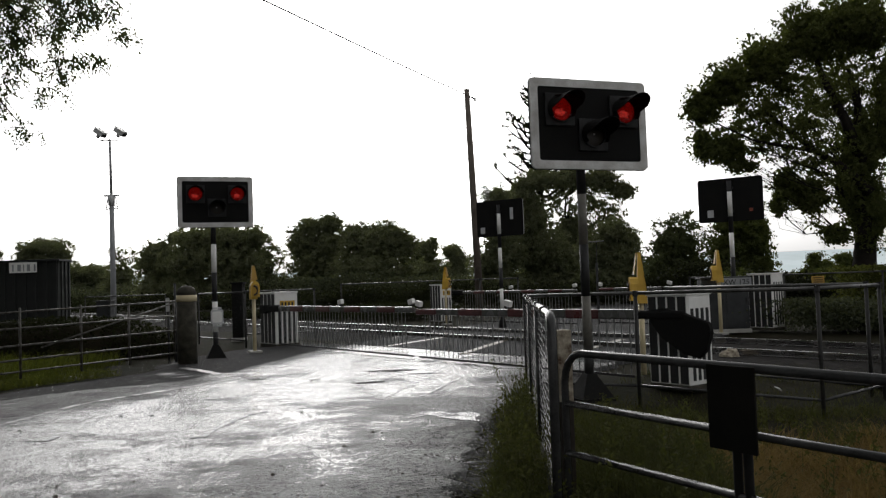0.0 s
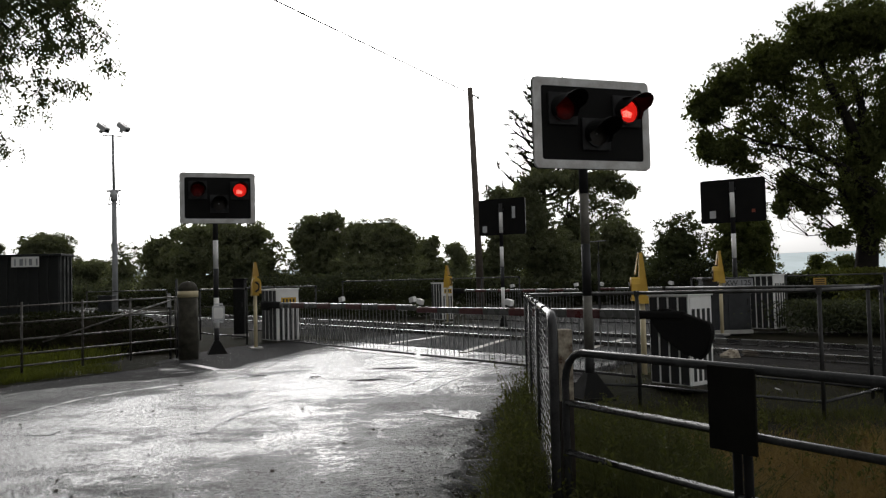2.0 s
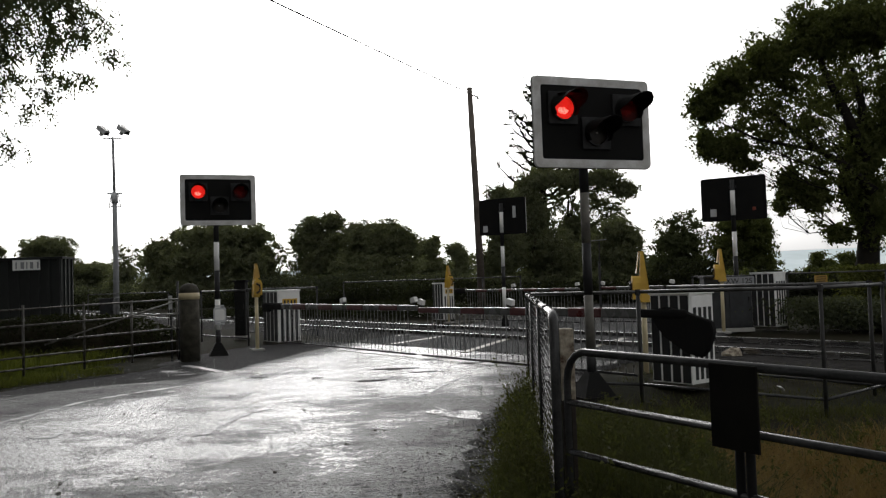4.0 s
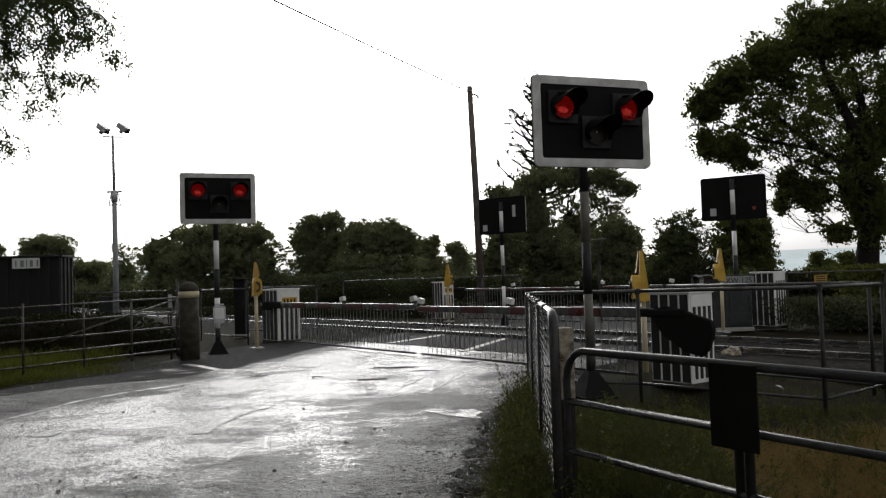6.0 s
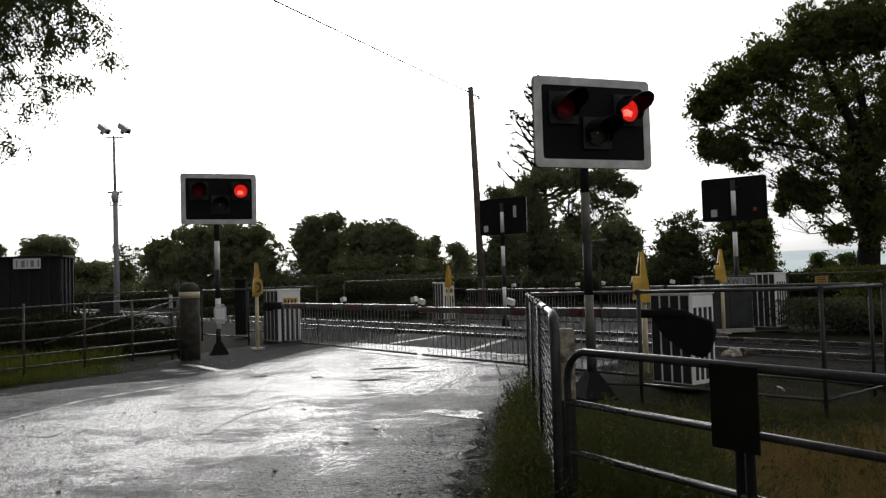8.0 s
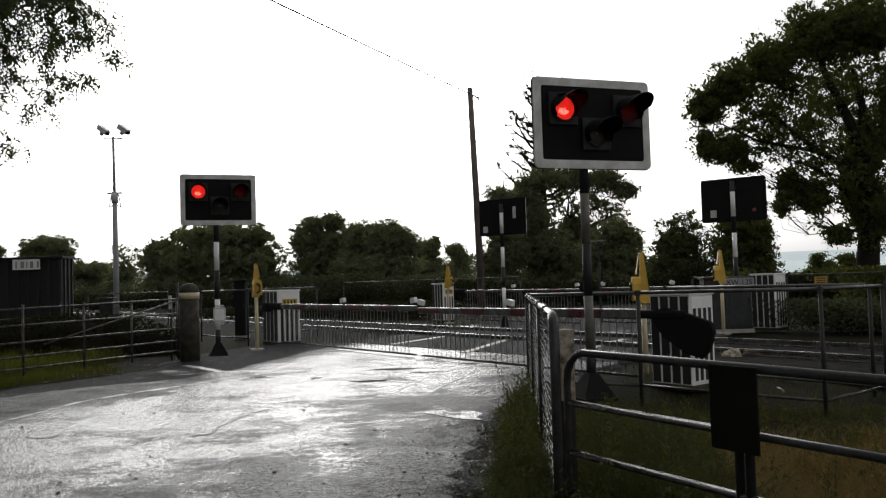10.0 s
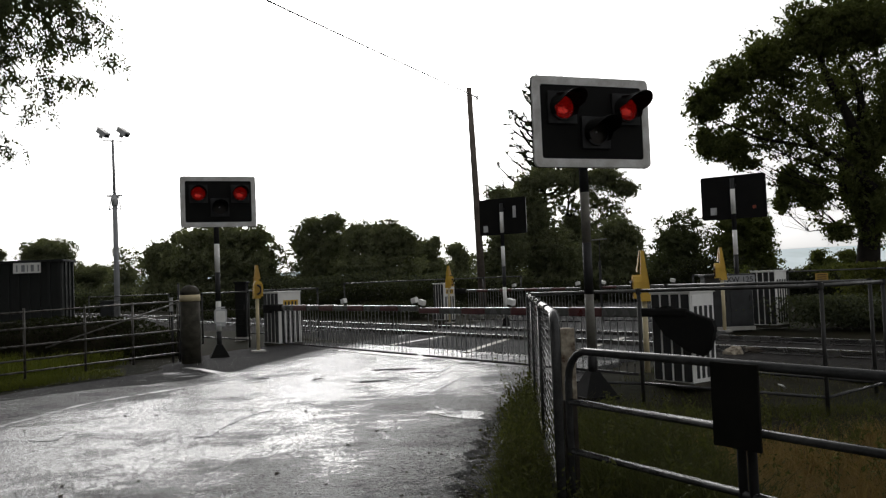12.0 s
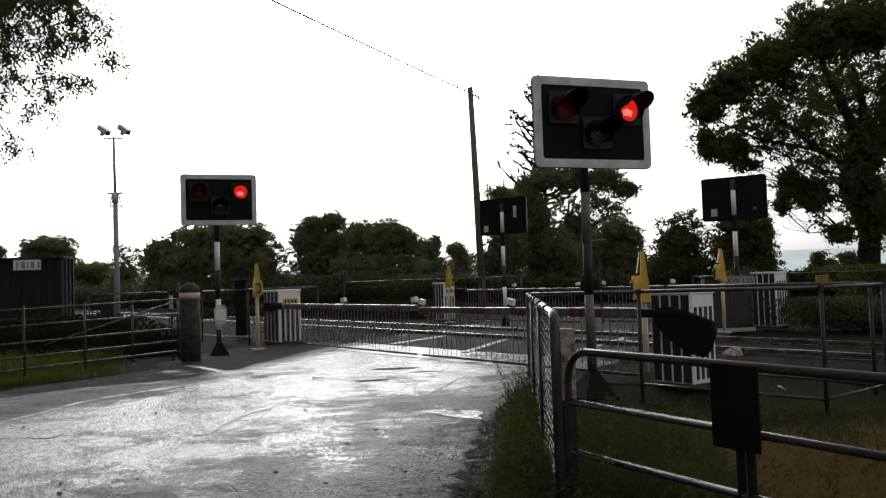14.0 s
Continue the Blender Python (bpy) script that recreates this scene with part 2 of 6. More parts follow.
AMBER = surface("unlit_amber_lens", (0.012, 0.008, 0.005), (0.02, 0.012, 0.006), rough=0.5, scale=20, fine=80, bump=0.3, depth=0.004)
LAMP_PLATE = surface("weathered_lamp_plate", (0.026, 0.026, 0.027), (0.016, 0.016, 0.016), rough=0.7, scale=8, fine=70, bump=0.08, depth=0.002, spec=0.3)
LAMP_RED = glowing("lit_red_lens", (1.0, 0.022, 0.014), 1.0)


def moulded(m, low, high, scale):
    """Uneven brightness through the prisms moulded into a lamp lens."""
    n, l = m.node_tree.nodes, m.node_tree.links
    co = n.new("ShaderNodeTexCoord")
    cell, cloud = n.new("ShaderNodeTexVoronoi"), n.new("ShaderNodeTexNoise")
    cell.inputs["Scale"].default_value, cloud.inputs["Scale"].default_value = scale, scale * 0.3
    mul = n.new("ShaderNodeMath")
    mul.operation = "MULTIPLY"
    q = n.new("ShaderNodeMapRange")
    q.inputs["From Min"].default_value, q.inputs["From Max"].default_value = 0.03, 0.30
    q.inputs["To Min"].default_value, q.inputs["To Max"].default_value = low, high
    for t in (cell, cloud):
        l.new(co.outputs["Object"], t.inputs["Vector"])
    l.new(cell.outputs["Distance"], mul.inputs[0])
    l.new(cloud.outputs["Fac"], mul.inputs[1])
    l.new(mul.outputs[0], q.inputs["Value"])
    l.new(q.outputs[0], n["Principled BSDF"].inputs["Emission Strength"])


moulded(LAMP_RED, 0.18, 1.5, 45)
LAMP_CORE = glowing("lit_lamp_core", (1.0, 0.10, 0.075), 2.2)
moulded(LAMP_CORE, 0.6, 6.0, 60)
PAINT_LINE = surface("worn_white_road_paint", (0.42, 0.42, 0.4), (0.1, 0.1, 0.1), rough=0.4, scale=5, fine=45, bump=0.2, depth=0.003)
PAINT_YELLOW = surface("worn_yellow_road_paint", (0.13, 0.105, 0.05), (0.06, 0.055, 0.045), rough=0.45, scale=5, fine=45, bump=0.2, depth=0.003)
# distance haze is put into the colour: pale base and a faint glow
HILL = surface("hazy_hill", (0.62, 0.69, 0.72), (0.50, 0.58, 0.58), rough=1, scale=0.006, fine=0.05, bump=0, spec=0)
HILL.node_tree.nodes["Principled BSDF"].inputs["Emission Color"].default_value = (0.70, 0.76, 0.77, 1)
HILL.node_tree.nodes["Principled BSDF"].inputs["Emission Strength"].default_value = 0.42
LEAF_OAK = leafy("oak_leaf", (0.058, 0.07, 0.024), (0.082, 0.09, 0.034))
LEAF_DIM = leafy("scrub_leaf", (0.04, 0.046, 0.03), (0.052, 0.058, 0.038))
# near-black leaf colour that carries the shade inside hedges and brambles
LEAF_SHADED = leafy("shaded_leaf", (0.011, 0.013, 0.007), (0.018, 0.02, 0.01))
LEAF_HEDGE = leafy("hedge_leaf", (0.055, 0.062, 0.018), (0.08, 0.085, 0.03))
LEAF_ASH = leafy("ash_leaf", (0.056, 0.066, 0.036), (0.078, 0.088, 0.044))
# paler than plain leaf green: the haze over the woods is in the colour
LEAF_FAR = leafy("hazed_woodland_leaf", (0.105, 0.117, 0.072), (0.135, 0.14, 0.09))
NEEDLE = leafy("larch_needle", (0.03, 0.04, 0.018), (0.05, 0.055, 0.03))


def red_filter():
    """See-through dark red sheet of the added flaps; holds back most of the lamp's light."""
    m = bpy.data.materials.new("flash_flap_filter")
    m.use_nodes = True
    n, l = m.node_tree.nodes, m.node_tree.links
    t = n.new("ShaderNodeBsdfTransparent")
    t.inputs["Color"].default_value = (0.52, 0.40, 0.40, 1)
    p = n["Principled BSDF"]
    p.inputs["Base Color"].default_value = (0.03, 0.004, 0.004, 1)
    p.inputs["Roughness"].default_value = 0.35
    p.inputs["Specular IOR Level"].default_value = 0.15
    mx = n.new("ShaderNodeMixShader")
    mx.inputs[0].default_value = 0.42
    l.new(t.outputs[0], mx.inputs[1])
    l.new(p.outputs[0], mx.inputs[2])
    l.new(mx.outputs[0], n["Material Output"].inputs["Surface"])
    return m


FILTER = red_filter()


# ---------------- building helpers ----------------
def mesh_of(name, bm, material, smooth=False):
    bmesh.ops.recalc_face_normals(bm, faces=bm.faces)
    me = bpy.data.meshes.new(name)
    bm.to_mesh(me)
    bm.free()
    me.materials.append(material)
    if smooth:
        for f in me.polygons:
            f.use_smooth = True
    return me


def part(name, bm, material, parent, label="", smooth=False):
    ob = new(name, mesh_of(name, bm, material, smooth))
    ob.parent = parent
    return tagged(ob, label)


def piece(name, me, parent, m):
    """An object of its own on shared mesh data."""
    ob = new(name, me)
    ob.parent = parent
    ob.matrix_basis = m
    return ob


def thing(name, m, label, category, group="", kind=""):
    ob = new(name)
    ob.empty_display_size = 0.2
    ob.matrix_basis = m
    return tagged(ob, label, category, group, kind)


def setting(name, bm, material, label, category, kind="structure", smooth=False):
    return tagged(new(name, mesh_of(name, bm, material, smooth)), label, category, "", kind)


def box(bm, x, y, z, sx, sy, sz, bevel=0.0, m=None):
    """A box centred on x, y, z."""
    got = bmesh.ops.create_cube(bm, size=1)["verts"]
    bmesh.ops.scale(bm, verts=got, vec=(sx, sy, sz))
    if bevel:
        es = list({e for v in got for e in v.link_edges})
        res = bmesh.ops.bevel(bm, geom=es, offset=bevel, segments=2, affect="EDGES", profile=0.6)
        got = list({v for f in res["faces"] for v in f.verts} | {v for v in got if v.is_valid})
    bmesh.ops.translate(bm, verts=got, vec=(x, y, z))
    if m is not None:
        bmesh.ops.transform(bm, matrix=m, verts=got)
    return bm


def B(*args, **kw):
    return box(bmesh.new(), *args, **kw)


def sweep(bm, points, radii, sides=8, caps=True):
    """A tube through points; radii is one number or one for each point."""
    pts = [Vector(p) for p in points]
    if not hasattr(radii, "__len__"):
        radii = [radii] * len(pts)
    rings = []
    ref = None
    for i, p in enumerate(pts):
        d = (pts[min(i + 1, len(pts) - 1)] - pts[max(i - 1, 0)]).normalized()
        if ref is None:
            ref = d.orthogonal().normalized()
        ref = (ref - d * ref.dot(d)).normalized()
        side = d.cross(ref)
        rings.append([bm.verts.new(p + (ref * math.cos(a) + side * math.sin(a)) * radii[i]) for a in (2 * math.pi * k / sides for k in range(sides))])
    for a, b in zip(rings, rings[1:]):
        for k in range(sides):
            bm.faces.new((a[k], a[(k + 1) % sides], b[(k + 1) % sides], b[k]))
    if caps:
        bm.faces.new(rings[0][::-1])
        bm.faces.new(rings[-1])
    return bm


def S(points, radii, sides=8):
    return sweep(bmesh.new(), points, radii, sides)


def prism(outline, y0, y1, bm=None):
    """An outline in x, z pushed through from y0 to y1."""
    bm = bm or bmesh.new()
    a = [bm.verts.new((x, y0, z)) for x, z in outline]
    b = [bm.verts.new((x, y1, z)) for x, z in outline]
    k = len(outline)
    bm.faces.new(a)
    bm.faces.new(b[::-1])
    for i in range(k):
        bm.faces.new((a[i], b[i], b[(i + 1) % k], a[(i + 1) % k]))
    return bm


def rounded(w, h, r, n=5):
    """Outline of a rectangle with round corners, centred."""
    pts = []
    for cx, cz, a0 in ((w / 2 - r, h / 2 - r, 0), (-w / 2 + r, h / 2 - r, 90), (-w / 2 + r, -h / 2 + r, 180), (w / 2 - r, -h / 2 + r, 270)):
        for i in range(n + 1):
            a = radians(a0 + 90 * i / n)
            pts.append((cx + r * math.cos(a), cz + r * math.sin(a)))
    return pts


def leaf_mesh(name, centres, size, material, drop=0.3, rng=None, slim=0.5):
    """Folded leaves of two triangles each, turned at random about their centres."""
    rng = rng or np.random.default_rng(1)
    c = np.asarray(centres, float)
    k = len(c)
    a = rng.normal(size=(k, 3))
    a[:, 2] -= drop
    a /= np.linalg.norm(a, axis=1)[:, None]
    b = np.cross(a, rng.normal(size=(k, 3)))
    b /= np.linalg.norm(b, axis=1)[:, None] + 1e-9
    nrm = np.cross(a, b)
    s = np.broadcast_to(np.asarray(size, float).reshape(-1, 1), (k, 1)) * rng.uniform(0.6, 1.35, size=(k, 1))
    v = np.stack([c - a * s * 0.5, c + b * s * slim * 0.5 + nrm * s * 0.12, c + a * s * 0.5, c - b * s * slim * 0.5 + nrm * s * 0.12], 1).reshape(-1, 3)
    me = bpy.data.meshes.new(name)
    me.vertices.add(4 * k)
    me.vertices.foreach_set("co", v.ravel())
    me.loops.add(6 * k)
    base = np.arange(k)[:, None] * 4
    me.loops.foreach_set("vertex_index", (base + np.array([0, 1, 2, 0, 2, 3])).ravel())
    me.polygons.add(2 * k)
    me.polygons.foreach_set("loop_start", np.arange(2 * k) * 3)
    me.update(calc_edges=True)
    me.validate()
    me.materials.append(material)
    return me


# the railway's direction and the direction across it
U, V = Vector((-0.59, 0.807, 0)), Vector((0.807, 0.59, 0))
RAIL_TURN = math.degrees(math.atan2(V.y, V.x))


def at(u, v, z=0.0):
    p = U * u + V * v
    return Vector((p.x, p.y, z))


# ---------------- ground, road and railway ----------------
def ground():
    bm = bmesh.new()
    steps = [-2500, -800, -250, -90] + [x * 2.0 for x in range(-30, -12)] + [x * 0.5 for x in range(-48, 49)] + [x * 2.0 for x in range(13, 31)] + [90, 250, 800, 2500]
    grid = [[bm.verts.new((x, y + 20, 0.0 if abs(x) > 100 else 0.03 * noise.noise((x * 0.3, y * 0.3, 0)) - 0.045)) for y in steps] for x in steps]
    for v in (v for column in grid for v in column):
        v.co.z -= 0.15 * max(0.0, 1 - (max(abs(v.co.x - 6.0) - 4.2, 0) / 1.2)) * max(0.0, min(1.0, (9.6 - v.co.y) / 1.5)) if v.co.y > -2 else 0.0
    for i in range(len(steps) - 1):
        for j in range(len(steps) - 1):
            bm.faces.new((grid[i][j], grid[i + 1][j], grid[i + 1][j + 1], grid[i][j + 1]))
    setting("ground", bm, SOIL, "rough grassy soil ground running out to the horizon", "ground", smooth=True)


def ribbon(left, right, z, across, along, wobble, seed):
    """A strip between two lines of points, gently uneven, with thin sides."""
    bm = bmesh.new()

    def resample(line):
        pts = [Vector((x, y, 0)) for x, y in line]
        res = []
        for k in range(len(pts) - 1):
            p0, p1, p2, p3 = pts[max(k - 1, 0)], pts[k], pts[k + 1], pts[min(k + 2, len(pts) - 1)]
            for i in range(along):
                t = i / along
                res.append(0.5 * ((2 * p1) + (p2 - p0) * t + (2 * p0 - 5 * p1 + 4 * p2 - p3) * t * t + (3 * p1 - p0 - 3 * p2 + p3) * t ** 3))
        res.append(pts[-1])
        return res
    a, b = resample(left), resample(right)
    rows = []
    for i, (p, q) in enumerate(zip(a, b)):
        row = []
        for j in range(across + 1):
            c = p.lerp(q, j / across)
            if j in (0, across):
                c += Vector((noise.noise((c.y * 1.7, seed, j)), noise.noise((c.y * 2.3, seed, j + 5)), 0)) * 0.16
                c += Vector((noise.noise((c.y * 7.1, seed, j + 2)), noise.noise((c.y * 8.3, seed, j + 7)), 0)) * 0.16
            c.z = z + wobble * noise.noise((c.x * 0.9, c.y * 0.6, seed)) + wobble * 0.4 * noise.noise((c.x * 3, c.y * 2, seed + 3))
            row.append(bm.verts.new(c))
        rows.append(row)
    for r, s in zip(rows, rows[1:]):
        for j in range(across):
            bm.faces.new((r[j], r[j + 1], s[j + 1], s[j]))
    for j in (0, across):
        low = [bm.verts.new(r[j].co + Vector((-0.35 if j == 0 else 0.05, 0, -0.05 - z))) for r in rows]
        for k in range(len(rows) - 1):
            bm.faces.new((rows[k][j], rows[k + 1][j], low[k + 1], low[k]))
    return bm


ROAD_LEFT = [(-6.2, -9), (-6.0, 2), (-5.8, 5.5), (-5.6, 7.3), (-5.3, 9.3), (-4.6, 10.2), (-3.3, 11.5), (-2.3, 15.6), (-0.6, 19.6), (0.3, 21.9)]
ROAD_RIGHT = [(0.5, -9), (-0.15, 1.5), (-0.08, 3.6), (0.0, 4.6), (0.16, 5.9), (0.40, 7.3), (0.95, 9.2), (2.3, 11.2), (4.9, 15.0), (6.0, 17.0), (6.8, 18.2)]
APRON_LEFT = [(-7.2, -9), (-7.0, 2), (-6.6, 6.5), (-6.2, 9.0), (-5.5, 10.6), (-4.9, 11.6), (-4.4, 12.9), (-4.6, 14.6), (-4.2, 16.2), (-3.8, 16.9), (-3.2, 17.6)]
APRON_RIGHT = [(-3, -9), (-2.5, 2), (-2.4, 5.5), (-2.4, 7.3), (-2, 9.0), (-1.6, 10.3), (-1.2, 12.0), (-0.9, 13.8), (-0.6, 15.2), (-0.5, 15.8), (-0.4, 16.4)]


FAR_LEFT = [(0.3, 21.9), (2.6, 27), (9, 40), (30, 76)]
FAR_RIGHT = [(6.8, 18.2), (9.5, 23.5), (16, 36), (38, 70)]


def roads():
    setting("far_road", ribbon(FAR_LEFT, FAR_RIGHT, 0.004, 10, 12, 0.003, 9), ROAD_DARK, "damp dark asphalt road leading away beyond the railway", "road", smooth=True)
    setting("road", ribbon(ROAD_LEFT, ROAD_RIGHT, 0.014, 26, 10, 0.0035, 1), ROAD_WET, "wet worn asphalt road with puddles and patches", "road", smooth=True)
    setting("pavement", ribbon(APRON_LEFT, APRON_RIGHT, 0.0, 10, 10, 0.004, 7), ROAD_DARK, "dark damp asphalt apron beside the road", "pavement", smooth=True)


MARGIN_LEFT = [(0.3, -9.0), (-0.1, 3.2), (0.13, 4.6), (0.32, 5.6), (0.46, 6.6), (0.62, 7.6), (0.92, 8.8), (1.48, 10.0)]
MARGIN_RIGHT = [(1.4, -9.0), (0.9, 3.2), (0.9, 4.6), (0.95, 5.6), (1.0, 6.6), (1.1, 7.6), (1.3, 8.8), (1.9, 9.9)]
PATCHES = [
    [(-0.16, 7.82), (0.34, 7.28), (0.25, 6.92), (-0.06, 7.18), (-0.22, 7.5)]]


# centre, width and depth of the shallow worn holes
HOLES = [
    (-2.47, 10.78, 0.17, 0.06),
    (-1.69, 10.50, 0.11, 0.05),
    (-0.93, 9.99, 0.34, 0.10),
    (-0.32, 10.75, 0.26, 0.07),
    (-0.73, 11.29, 0.42, 0.12),
    (0.35, 11.75, 0.20, 0.06)]

CROSS_LEFT = [(-2.0, 16.8), (-0.6, 19.6), (0.5, 22.2)]
CROSS_RIGHT = [(2.35, 11.35), (4.9, 15.0), (6.9, 18.4)]


def margin_and_patches():
    setting("crossing_surface", ribbon(CROSS_LEFT, CROSS_RIGHT, 0.022, 14, 12, 0.003, 5), CROSSING, "dull dark asphalt surface across the railway", "road", smooth=True)
    setting("gravel_margin", rough_edge(MARGIN_LEFT, MARGIN_RIGHT, 0.017, 12), GRAVEL, "dark wet gravel strewn along the road's edge", "gravel", smooth=True)
    for k, outline in enumerate(PATCHES):
        bm = bmesh.new()
        pts = []
        for i, (x, y) in enumerate(outline):
            x1, y1 = outline[(i + 1) % len(outline)]
            for f in np.linspace(0, 1, 7)[:-1]:
                px, py = x + (x1 - x) * f, y + (y1 - y) * f
                pts.append((px + 0.10 * noise.noise((px * 3, py * 3, k)), py + 0.10 * noise.noise((px * 3, py * 3, k + 9))))
        top = [bm.verts.new((x, y, 0.0195)) for x, y in pts]
        low = [bm.verts.new((x * 1.0, y, 0.0)) for x, y in pts]
        bm.faces.new(top)
        for i in range(len(pts)):
            n = (i + 1) % len(pts)
            bm.faces.new((top[i], top[n], low[n], low[i]))
        setting("road_patch", bm, ROAD_PATCH, "slightly raised old asphalt repair patch in the road", "road patch")


def worn_holes():
    for k, (x, y, w, d) in enumerate(HOLES):
        bm = bmesh.new()
        rim, low = [], []
        w, d = w * 0.8, d * 0.8
        for i in range(40):
            a = 2 * math.pi * i / 40
            r = 0.85 + 0.7 * noise.noise((math.cos(a) * 1.6, math.sin(a) * 1.6, k * 3.0)) + 0.35 * noise.noise((math.cos(a) * 5, math.sin(a) * 5, k * 3.0))
            rim.append(bm.verts.new((x + math.cos(a) * w * r, y + math.sin(a) * d * r, 0.0195)))
            low.append(bm.verts.new((x + math.cos(a) * w * r * 1.04, y + math.sin(a) * d * r * 1.04, 0.004)))
        bm.faces.new(rim)
        for i in range(40):
            n = (i + 1) % 40
            bm.faces.new((rim[i], rim[n], low[n], low[i]))
        setting("worn_hole", bm, GRAVEL, "dark worn hole filled with grit in the wet road", "road patch")


def rough_edge(left, right, z, across):
    """A strip whose edge toward the road is ragged and thins out to nothing."""
    bm = bmesh.new()
    rows = []
    for k in range(len(left) - 1):
        for i in range(40):
            f = i / 40
            p = Vector((*left[k], 0)).lerp(Vector((*left[k + 1], 0)), f)
            q = Vector((*right[k], 0)).lerp(Vector((*right[k + 1], 0)), f)
            p.x += 0.30 * noise.noise((p.y * 2.2, 3, 0)) + 0.30 * noise.noise((p.y * 6, 8, 0)) + 0.26 * noise.noise((p.y * 19, 2, 0)) + 0.14 * noise.noise((p.y * 47, 5, 0))
            rows.append([bm.verts.new(p.lerp(q, j / across) + Vector((0, 0, (0.004 if j == 0 else z) + 0.010 * noise.noise((p.x * 2 + j * 1.7, p.y * 5, 1))))) for j in range(across + 1)])
    for a, b in zip(rows, rows[1:]):
        for j in range(across):
            bm.faces.new((a[j], a[j + 1], b[j + 1], b[j]))
    return bm


def strip(name, points, width, z, material, label, category, rag=0.0):
    """A painted line laid on the road through points."""
    bm = bmesh.new()
    pts = [Vector((*a, z)).lerp(Vector((*b, z)), k / 12) for a, b in zip(points, points[1:]) for k in range(12)] + [Vector((*points[-1], z))]
    rows = []
    for i, p in enumerate(pts):
        d = (pts[min(i + 1, len(pts) - 1)] - pts[max(i - 1, 0)]).normalized()
        n = Vector((-d.y, d.x, 0)) * width / 2
        n *= 1 + rag * noise.noise((p.x * 9, p.y * 9, 3))
        rows.append((bm.verts.new(p + n), bm.verts.new(p - n)))
    for a, b in zip(rows, rows[1:]):
        bm.faces.new((a[0], a[1], b[1], b[0]))
    res = bmesh.ops.extrude_face_region(bm, geom=bm.faces[:])
    bmesh.ops.translate(bm, verts=[v for v in res["geom"] if isinstance(v, bmesh.types.BMVert)], vec=(0, 0, -0.012))
    return setting(name, bm, material, label, category)


def markings():
    strip("tar_seam", [(-0.68, 8.50), (-0.33, 9.95), (0.08, 11.6)], 0.05, 0.0185, ROAD_SEAM, "smooth wet tar seam along an old road repair", "road seam", 1.6)
    strip("tar_seam", [(-0.26, 8.60), (0.33, 10.6), (1.05, 12.5)], 0.045, 0.0185, ROAD_SEAM, "smooth wet tar seam along an old road repair", "road seam", 1.8)
    strip("stop_line", [(-4.15, 12.85), (-3.70, 12.3), (-2.85, 11.15)], 0.13, 0.012, PAINT_LINE, "worn white stop line painted on the apron", "road marking", 0.5)
    strip("tar_seam", [(-2.10, 6.64), (-2.00, 6.66), (-2.00, 7.08), (-1.93, 7.57), (-1.755, 8.05)], 0.05, 0.0185, ROAD_SEAM, "smooth wet tar seam along an old road repair", "road seam", 1.6)
    strip("tar_seam", [(-3.52, 6.80), (-3.40, 6.73), (-3.31, 6.74), (-3.32, 6.9), (-3.40, 7.12)], 0.04, 0.0185, ROAD_SEAM, "smooth wet tar seam along an old road repair", "road seam", 1.8)
    strip("edge_line", [(-4.3, 7.3), (-4.11, 8.18), (-4.04, 8.86), (-3.77, 9.41), (-3.27, 10.1), (-2.83, 11.0)], 0.055, 0.0190, PAINT_LINE, "thin worn white edge line along the asphalt", "road marking", 2.8)
    strip("yellow_line", [(-1.1, 15.8), (0.02, 17.8)], 0.14, 0.026, PAINT_YELLOW, "faded yellow hatching line on the crossing", "road marking")
    strip("yellow_line", [(0.29, 13.5), (1.3, 16.4)], 0.14, 0.026, PAINT_YELLOW, "faded yellow hatching line on the crossing", "road marking")
    strip("yellow_line", [(1.9, 12.6), (3.4, 15.4)], 0.14, 0.026, PAINT_YELLOW, "faded yellow hatching line on the crossing", "road marking")


def railway():
    bm = bmesh.new()
    edges = []
    for u in np.arange(-40, 110.1, 1.0):
        row = []
        for k, (v, z) in enumerate(((9.0, -0.06), (9.9, 0.0), (12.9, 0.0), (13.8, -0.06))):
            p = at(u, v, z)
            row.append(bm.verts.new(p))
        edges.append(row)
    for a, b in zip(edges, edges[1:]):
        for k in range(3):
            bm.faces.new((a[k], a[k + 1], b[k + 1], b[k]))
    setting("trackbed", bm, BALLAST, "dark stone ballast bed of the railway line", "railway")
    for v in (10.55, 12.2):
        bm = bmesh.new()
        m = Matrix(((V.x, U.x, 0, 0), (V.y, U.y, 0, 0), (0, 0, 1, 0), (0, 0, 0, 1)))
        box(bm, v, 35, 0.075, 0.07, 150, 0.045, bevel=0.008, m=m)
        box(bm, v, 35, 0.03, 0.02, 150, 0.06, m=m)
        box(bm, v, 35, 0.006, 0.14, 150, 0.016, m=m)
        tagged(new("rail", mesh_of("rail", bm, RAIL)), "polished steel running rail wet with rain", "rail", "running rails", "structure")


# ---------------- road signals ----------------
FLASH_FLAPS = []


